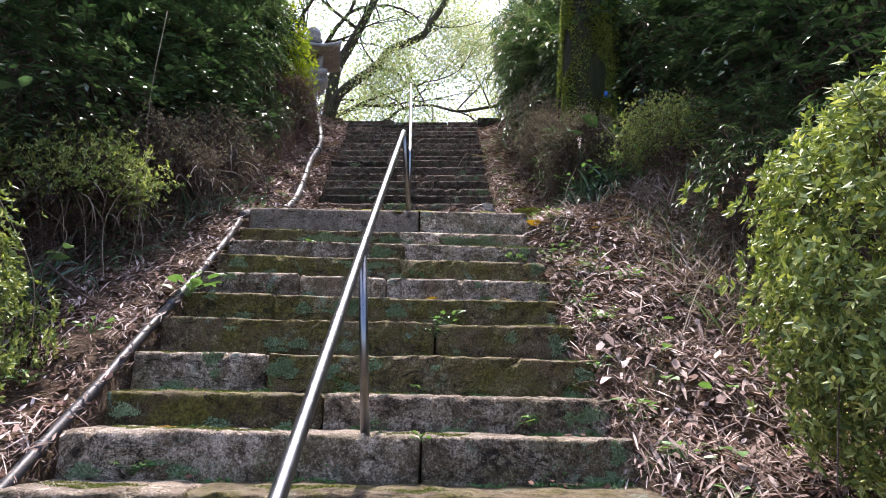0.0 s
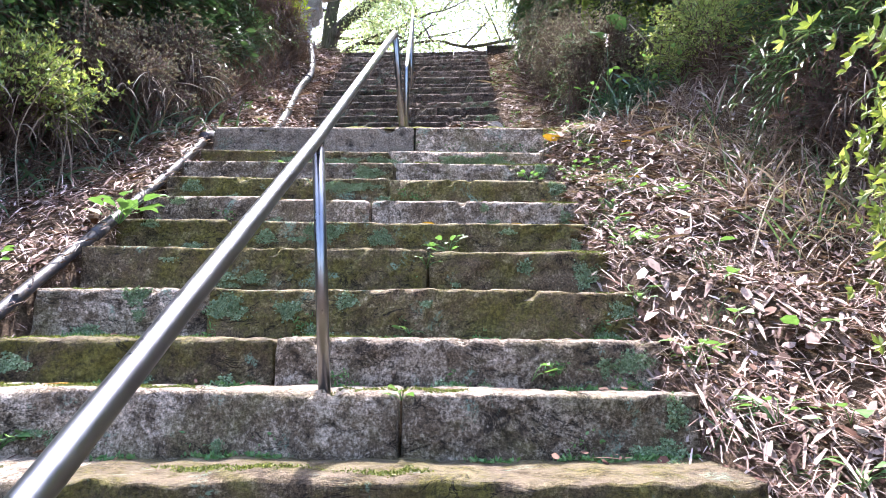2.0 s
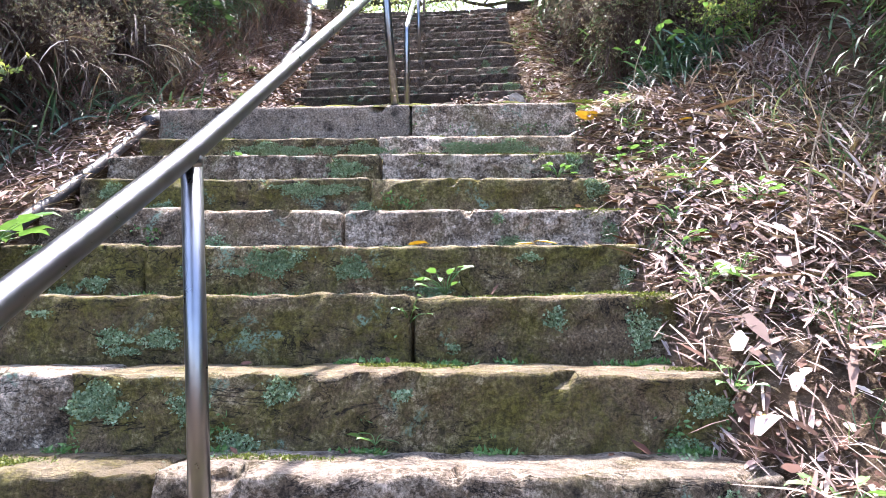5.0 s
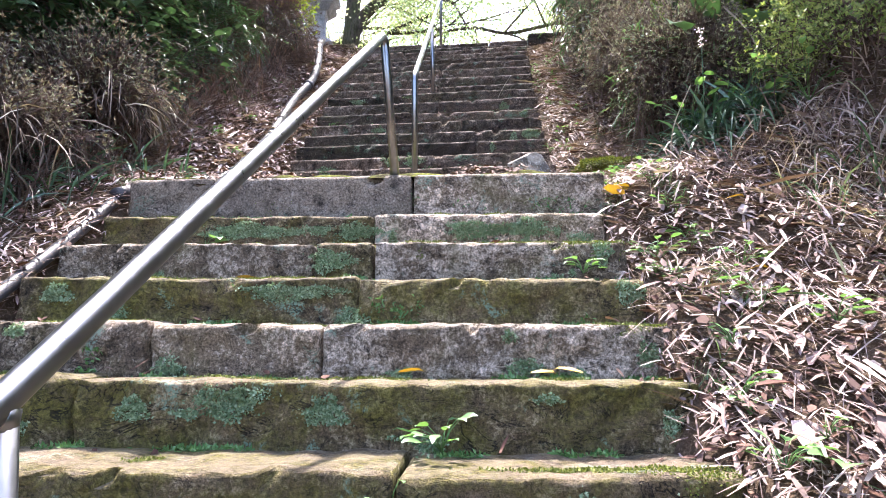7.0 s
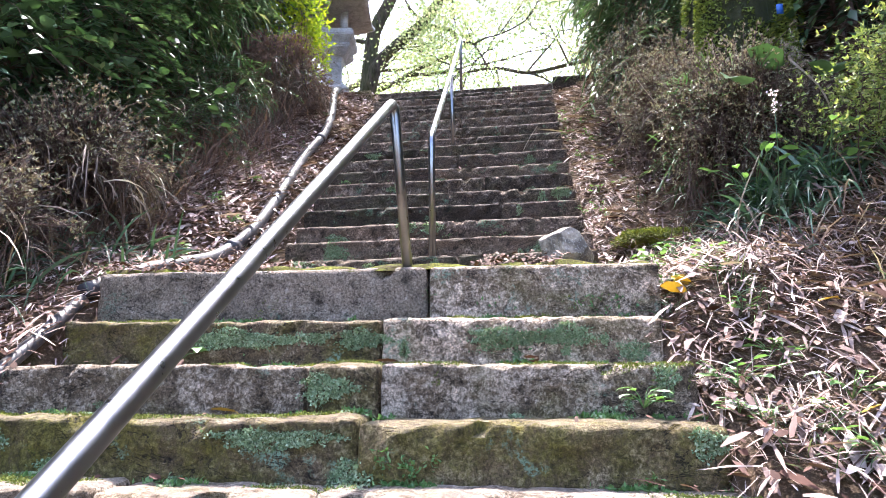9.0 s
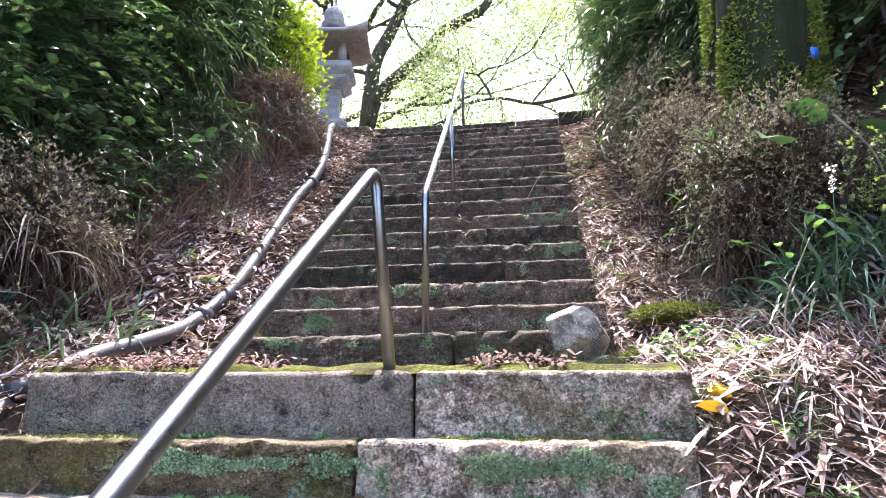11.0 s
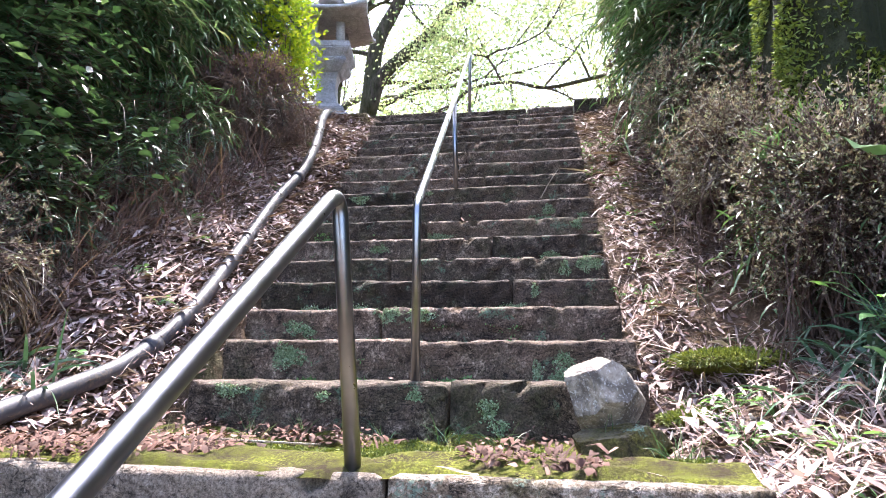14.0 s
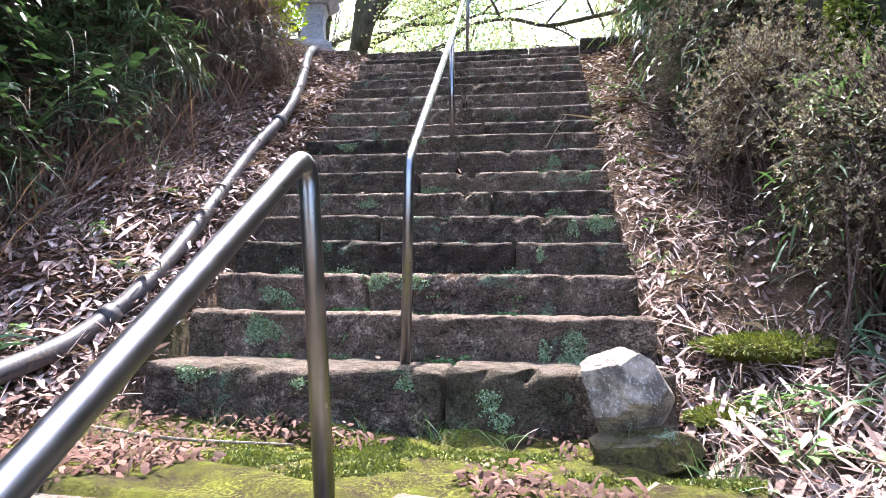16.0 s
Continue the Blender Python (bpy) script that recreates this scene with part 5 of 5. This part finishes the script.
for y, z, xl, xr, _ in LOWER[3:]:
    for k in range(5):
        top_spots.append((rng.uniform(xl, xr), y + rng.uniform(0.03, 0.2), z - 0.004, rng.uniform(0.08, 0.3), rng.uniform(0.02, 0.06), "top"))
cushions("moss", top_spots, 700, MOSSY, "yellow-green moss along the step edges", 0.009, 0.006)
cushions("moss", [(rng.uniform(-1.7, 0.8), rng.uniform(6.45, 7.1), 3.42, rng.uniform(0.08, 0.3), rng.uniform(0.05, 0.12), "top") for k in range(16)], 700, MOSSY, "bright moss cushions on the landing floor", 0.014, 0.01)


fringe, ends_green = [], []
for (y, z, xl, xr, _), (back, *_) in zip(LOWER[2:], LOWER[3:] + [(6.09,)]):
    for k in range(9):
        x = rng.uniform(xl + 0.1, xr) if k % 3 else rng.uniform(xr - 0.5, xr)
        fringe.append((x, back - 0.035 + 0.03 * (x + 0.5), z - 0.004, rng.uniform(0.03, 0.14), rng.uniform(0.012, 0.03), "top"))
    ends_green.append((xr - rng.uniform(0.04, 0.16), y + 0.045, z - rng.uniform(0.06, 0.16), rng.uniform(0.04, 0.09), rng.uniform(0.04, 0.09), "face"))
for (y, z, xl, xr, _), (back, *_) in zip(UPPER[:7], UPPER[1:8]):
    for k in range(6):
        x = rng.uniform(xl + 0.1, xr)
        fringe.append((x, back - 0.03 - 0.045 * (x + 0.5), z - 0.004, rng.uniform(0.03, 0.16), rng.uniform(0.01, 0.03), "top"))
cushions("riser_weeds", fringe, 420, WEED, "tiny green weeds along the feet of the risers", 0.02, 0.010)
cushions("liverwort", ends_green, 1700, CUSHION, "green liverwort on the ends of the steps")


def moss_mound(at, r, label):
    ob = thing("moss_mound", at, label, "moss")
    P, out = shell(5200, at, r, at[0] * 7, 0.15, 0.25, -0.1)
    part("frond_cover", leaves("fronds", P, out + rand_dirs(len(P)) * 0.8, 0.028, 0.009), MOSSY, ob)
    me = bpy.data.meshes.new("cushion")
    bm = bmesh.new()
    bmesh.ops.create_icosphere(bm, subdivisions=3, radius=0.9)
    for v in bm.verts:
        v.co = Vector((v.co.x * r[0], v.co.y * r[1], v.co.z * r[2])) * (1 + 0.15 * noise.noise(v.co * 3)) + Vector(at)
    bm.to_mesh(me)
    bm.free()
    part("cushion", me, MOSS_GROUND, ob)


moss_mound((1.13, 7.5, float(ground_z(1.13, 7.5)) - 0.01), (0.27, 0.24, 0.07), "yellow-green moss mound on the bank")
moss_mound((0.95, 7.2, float(ground_z(0.95, 7.2)) - 0.01), (0.2, 0.14, 0.045), "small moss cushion beside the boulder")


def weed(at, n, L, W, label, stalk=0.08, mat=None, name="weed", lean=0.8):
    """A small plant: stalks with broad leaves."""
    ob = thing(name, at, label, "weed", "small weeds on the steps")
    P, D, bars = [], [], []
    for k in range(n):
        a = rng.uniform(0, 6.28)
        top = Vector(at) + Vector((math.cos(a) * stalk * rng.uniform(0.4, 1.3), math.sin(a) * stalk * rng.uniform(0.4, 1.3), stalk * rng.uniform(0.3, 1.3)))
        bars.append(([Vector(at), (Vector(at) + top) / 2 + Vector((0, 0, stalk * 0.2)), top], [0.002, 0.0018, 0.0012]))
        P.append(top)
        D.append((math.cos(a) * lean, math.sin(a) * lean - 0.25, rng.uniform(-0.15, 0.35)))
    P, D = np.array(P), np.array(D)
    tagged(part("stem", tubes_mesh("stem", bars, 4), WEED, ob), kind="stuff")
    for k in range(n):
        part("leaf", broad("leaf", P[k:k + 1], D[k:k + 1], rng.uniform(0.7, 1.2, 1) * L, rng.uniform(0.8, 1.1, 1) * W), mat or WEED, ob)
    return ob


def broad(name, P, D, L, W):
    """Rounder leaves with a raised rim, eight triangles each."""
    n = len(P)
    D = unit(D)
    side = unit(np.cross(D, np.array([[0, 0, 1.0]]) + rng.normal(0, 0.25, (n, 3))))
    up = np.cross(side, D)
    L, W = L[:, None], W[:, None]
    rows = [P]
    for f, w in ((0.12, 0.55), (0.45, 1.0), (0.8, 0.6)):
        for s in (1, -1):
            rows.append(P + D * L * f + side * W * 0.5 * w * s + up * W * 0.14 * w)
        rows.append(P + D * L * f)
    rows.append(P + D * L - up * L * 0.12)
    v = np.stack(rows, 1).reshape(-1, 3)
    k = np.arange(n)[:, None] * 11
    f = []
    for tri in ((0, 1, 3), (0, 3, 2), (1, 4, 6), (1, 6, 3), (3, 6, 5), (3, 5, 2), (4, 7, 9), (4, 9, 6), (6, 9, 8), (6, 8, 5), (7, 10, 9), (9, 10, 8)):
        f.append(k + list(tri))
    return raw_mesh(name, v, np.concatenate(f), True)


weed((-1.86, 4.55, 2.28), 12, 0.13, 0.10, "pale green broad-leaved weed by the pipe", 0.13)
weed((0.06, 4.70, 2.12), 13, 0.07, 0.04, "bright green seedling on a mossy tread", 0.09)
weed((-0.06, 4.36, 2.0), 12, 0.035, 0.025, "pale weed growing in a stone joint", 0.08)
weed((-1.55, 3.2, 1.17), 16, 0.05, 0.04, "low green weed at the foot of a riser", 0.06)
weed((-0.10, 3.22, 1.36), 4, 0.045, 0.04, "green seedling in a joint between stones", 0.03)
weed((-0.12, 3.93, 1.63), 5, 0.05, 0.03, "small green seedling at the foot of a riser", 0.04)
weed((0.42, 3.62, 1.42), 3, 0.06, 0.05, "single heart-shaped seedling on a tread", 0.06)
weed((-1.33, 5.88, 2.99), 3, 0.09, 0.08, "pale round leaf growing from a joint", 0.06)
weed((-0.24, 6.17, 3.26), 14, 0.05, 0.02, "tiny fern in the joint of the kerb slabs", 0.07)
weed((0.64, 5.5, 2.80), 12, 0.06, 0.03, "small green fern at the end of a step", 0.06)
weed((0.55, 6.14, 3.19), 8, 0.05, 0.035, "green weeds below the kerb slab", 0.05)
for x, y in ((1.39, 3.96), (1.33, 3.74), (1.62, 3.63), (1.46, 3.12), (1.2, 4.35), (1.5, 4.4)):
    weed((x, y, float(ground_z(x, y)) + 0.05), 2, 0.085, 0.085, "round green leaf among bamboo litter", 0.05)
for x, y in ((1.05, 4.4), (1.1, 3.6), (1.25, 3.2), (1.35, 2.9), (1.05, 4.75), (1.3, 5.2), (1.0, 5.6), (1.5, 5.0), (1.15, 6.4), (1.35, 5.5), (0.95, 6.75), (1.1, 6.9), (1.0, 7.05), (-2.25, 4.0), (-2.4, 3.6), (-2.3, 8.0), (-2.4, 8.8), (-2.2, 7.3), (1.0, 2.6), (0.98, 4.0)):
    weed((x, y, float(ground_z(x, y)) + 0.02), int(rng.integers(8, 16)), 0.06, 0.035, "leafy green weed among dry litter", 0.08)
for x, y in ((1.5, 6.75), (1.85, 6.6), (2.1, 6.4)):
    weed((x, y, float(ground_z(x, y)) + 0.12), 12, 0.10, 0.045, "fresh green broad-leaved sapling below the bush", 0.22)
for x, y, z in ((-2.75, 7.3, 5.0), (-2.65, 7.9, 5.2), (-2.7, 8.6, 5.6), (-2.9, 6.9, 5.4), (-3.0, 6.2, 5.0)):
    weed((x, y, z - 0.35), 22, 0.12, 0.085, "broad-leaved vine climbing the thicket", 0.35, DARKLEAF, "vine")
for x, y, z in ((-3.25, 5.6, 4.6), (-3.05, 6.1, 4.75), (-3.4, 5.2, 4.5), (-3.0, 6.6, 5.15), (-3.3, 6.0, 5.3), (-2.85, 7.1, 5.1), (-3.5, 4.6, 4.0), (-3.3, 4.2, 3.5)):
    weed((x, y, z - 0.25), 20, 0.13, 0.095, "broad pale-green vine leaves over the dark thicket", 0.32, VINE, "vine")
for k in range(74):
    y = rng.uniform(2.6, 11.5)
    right = k % 4 != 0
    x = (float(np.interp(y, RIGHT_Y, RIGHT_X)) + rng.uniform(-0.05, 0.4)) if right else (float(np.interp(y, LEFT_Y, LEFT_X)) - rng.uniform(0.15, 0.6))
    weed((x, y, float(ground_z(x, y)) + 0.015), int(rng.integers(5, 12)), 0.04, 0.022, "small green herb sprouting beside the stone", 0.05)
for k in range(18):
    y = rng.uniform(2.5, 8)
    x = float(np.interp(y, RIGHT_Y, RIGHT_X)) + rng.uniform(0.0, 0.5)
    tuft("grass_tuft", (x, y), 30, 0.15, 0.005, SASA, "short green grass among dry litter", 0.05, 0.9, 0.8, "grass", "thin grass tufts", 3)
grass_at = [(-0.5, 7.17), (-0.2, 7.15), (0.05, 7.16), (-1.1, 7.15), (-0.85, 7.18), (0.55, 6.95), (0.7, 6.7), (-1.3, 6.8), (0.95, 3.0), (1.02, 2.85)]
for x, y in grass_at:
    z = 3.42 if y > 6 else float(ground_z(x, y))
    tuft("grass_tuft", (x, y, z), 26, 0.17, 0.004, SASA, "thin grass sprouting at a riser's foot", 0.035, 0.7, 0.7, "grass", "thin grass tufts", 3)


def fallen(at, L, W, turn, label, mat=YELLOW):
    me = broad("fallen_leaf", np.zeros((1, 3)), np.array([[1.0, 0, 0.08]]), np.array([L]), np.array([W]))
    ob = add("fallen_leaf", me, mat)
    ob.matrix_world = pose(*at, rng.uniform(-12, 12), rng.uniform(-10, 10), turn)
    return tagged(ob, label, "leaf", "yellow fallen leaves")


for x, y, z, L, W, a in ((0.83, 6.09, 3.37, 0.14, 0.07, 40), (0.87, 5.98, 3.32, 0.14, 0.06, 200), (0.9, 6.04, 3.35, 0.12, 0.06, 120), (1.34, 5.82, 3.27, 0.1, 0.05, 15), (0.37, 4.97, 2.37, 0.11, 0.045, 10),
                         (0.57, 4.98, 2.37, 0.12, 0.05, 170), (-0.13, 4.96, 2.37, 0.1, 0.03, 5), (-1.45, 3.5, 1.40, 0.15, 0.06, 190), (0.95, 3.85, 1.66, 0.1, 0.05, 80), (1.25, 5.35, 2.9, 0.13, 0.04, 30), (-1.0, 5.5, 2.79, 0.13, 0.05, 0)):
    if x > 0.8:
        z = float(ground_z(x + 0.06, y)) + 0.075
    fallen((x + (0.06 if x > 0.8 else 0), y, z), L, W, a, "yellow fallen leaf lying on stone" if x < 0.8 else "yellow-orange fallen leaf on the litter")
for x, y, z, L, W, a in ((1.2, 4.2, 2.08, 0.22, 0.12, 60), (-0.42, 5.80, 2.98, 0.12, 0.06, 20), (0.25, 5.8, 2.98, 0.09, 0.05, 80), (1.05, 4.6, 2.35, 0.14, 0.07, 10)):
    ob = fallen((x, y, z), L, W, a, "curled brown fallen leaf", BROWN)


# ---- odds and ends at the edges ----
weed((2.02, 7.15, float(ground_z(2.02, 7.15))), 8, 0.27, 0.22, "large dark heart-shaped leaves beside the trunk", 0.55, DARKLEAF, "broadleaf_plant")
weed((-2.9, 4.1, float(ground_z(-2.9, 4.1)) + 0.1), 14, 0.13, 0.07, "bright fern-like fronds behind the bush", 0.35, SASA, "fern")
shrub("twig_bush", (1.28, 12.35, 7.65), (0.16, 0.2, 0.24), 900, BRUSH, 0.03, 0.008, "small maroon twig bush at the terrace edge", 31, 40, floor=-0.6)


tag_v, tag_f = box_arrays(0.045, 0.006, 0.075)
tag_at = Vector((2.06, 7.56, 5.46))
TAG = Nodes("blue_plastic").done((0.02, 0.09, 0.32), 0.45)
tag_thing = thing("plastic_tag", tag_at, "small blue plastic tag tied to the mossy trunk", "tag")
part("plate", raw_mesh("plate", np.array(tag_v) + np.array(tag_at), tag_f), TAG, tag_thing)
part("tie", tubes_mesh("tie", [([tag_at + Vector((0, 0, 0.036)), tag_at + Vector((0.01, 0.04, 0.06)), tag_at + Vector((0.0, 0.12, 0.07))], 0.003)], 6), TAG, tag_thing)


# ---- bare twigs and stalks ----
def twig(points, r, label, mat=PALE_TWIG):
    ob = add("twig", tubes_mesh("twig", [(spline(points, 5), list(np.linspace(r, r * 0.5, 5 * (len(points) - 1) + 1)))], 6), mat)
    return tagged(ob, label, "twig", "bare twigs")


twig([(-1.5, 7.0, 3.45), (-1.1, 6.85, 3.45), (-0.7, 6.95, 3.43)], 0.009, "thin bare twig lying on the landing")
twig([(-2.95, 4.5, 2.55), (-2.5, 4.3, 2.25), (-2.2, 4.2, 2.1)], 0.012, "brown bare twig leaning on the bank", TWIG)
twig([(1.2, 7.7, 4.6), (1.55, 7.2, 4.75), (1.9, 6.9, 4.72)], 0.007, "pale bare twig poking from the bush")
twig([(1.8, 6.85, 4.75), (1.95, 6.8, 4.5), (2.0, 6.75, 4.1)], 0.007, "pale bare twig hanging beside the bush")
twig([(0.25, 9.7, 5.23), (0.32, 9.66, 5.35), (0.4, 9.62, 5.46)], 0.005, "short pale twig leaning on a step")
for k in range(26):
    side = k % 2
    y = rng.uniform(3.5, 11)
    x = (rng.uniform(1.5, 2.6) if y < 6 else rng.uniform(1.15, 1.6)) if side else rng.uniform(-3.1, -2.45)
    z = float(ground_z(x, y))
    h = rng.uniform(0.5, 1.3) * (0.4 if side and y < 7 else 0.8)
    twig([(x, y, z - 0.02), (x + rng.normal(0, 0.06), y - 0.05, z + h * 0.5), (x + rng.normal(0, 0.15), y - 0.1, z + h)], 0.005, "dry upright stalk standing in the thicket")
twig([(1.12, 12.5, 10.9), (1.2, 12.55, 9.4), (1.3, 12.6, 8.2), (1.34, 12.6, 7.35)], 0.009, "thin bare vine hanging beside the lantern", TWIG)
twig([(1.5, 3.9, 1.98), (1.75, 4.2, 2.35), (2.0, 4.4, 2.62)], 0.005, "long pale dry stalk leaning on the bank")
twig([(-2.75, 5.6, 3.4), (-2.78, 5.55, 4.3), (-2.7, 5.5, 5.2)], 0.009, "tall dry stalk rising from the hedge")
# flower spike of the lilyturf
spike = thing("flower", (1.40, 6.15, 3.55), "pale lilac lilyturf flower spike", "flower")
part("stalk", tubes_mesh("stalk", [([(1.40, 6.15, 3.55), (1.37, 6.0, 3.9), (1.34, 5.9, 4.16)], [0.003, 0.0025, 0.002])], 5), STRAP, spike)
fp = np.stack([np.full(46, 1.342) + rng.normal(0, 0.010, 46), np.full(46, 5.91) + rng.normal(0, 0.010, 46), rng.uniform(4.06, 4.17, 46)], 1)
part("blossom", leaves("petals", fp, rand_dirs(46), 0.013, 0.009), PETAL, spike)


# ---- plan units to metres ----
for me in bpy.data.meshes:
    me.transform(Matrix.Scale(UNIT, 4))
for ob in scene.objects:
    if ob.type in ("MESH", "EMPTY"):
        ob.location = ob.location * UNIT
        home = ob.matrix_parent_inverse.copy()
        home.translation = home.translation * UNIT
        ob.matrix_parent_inverse = home
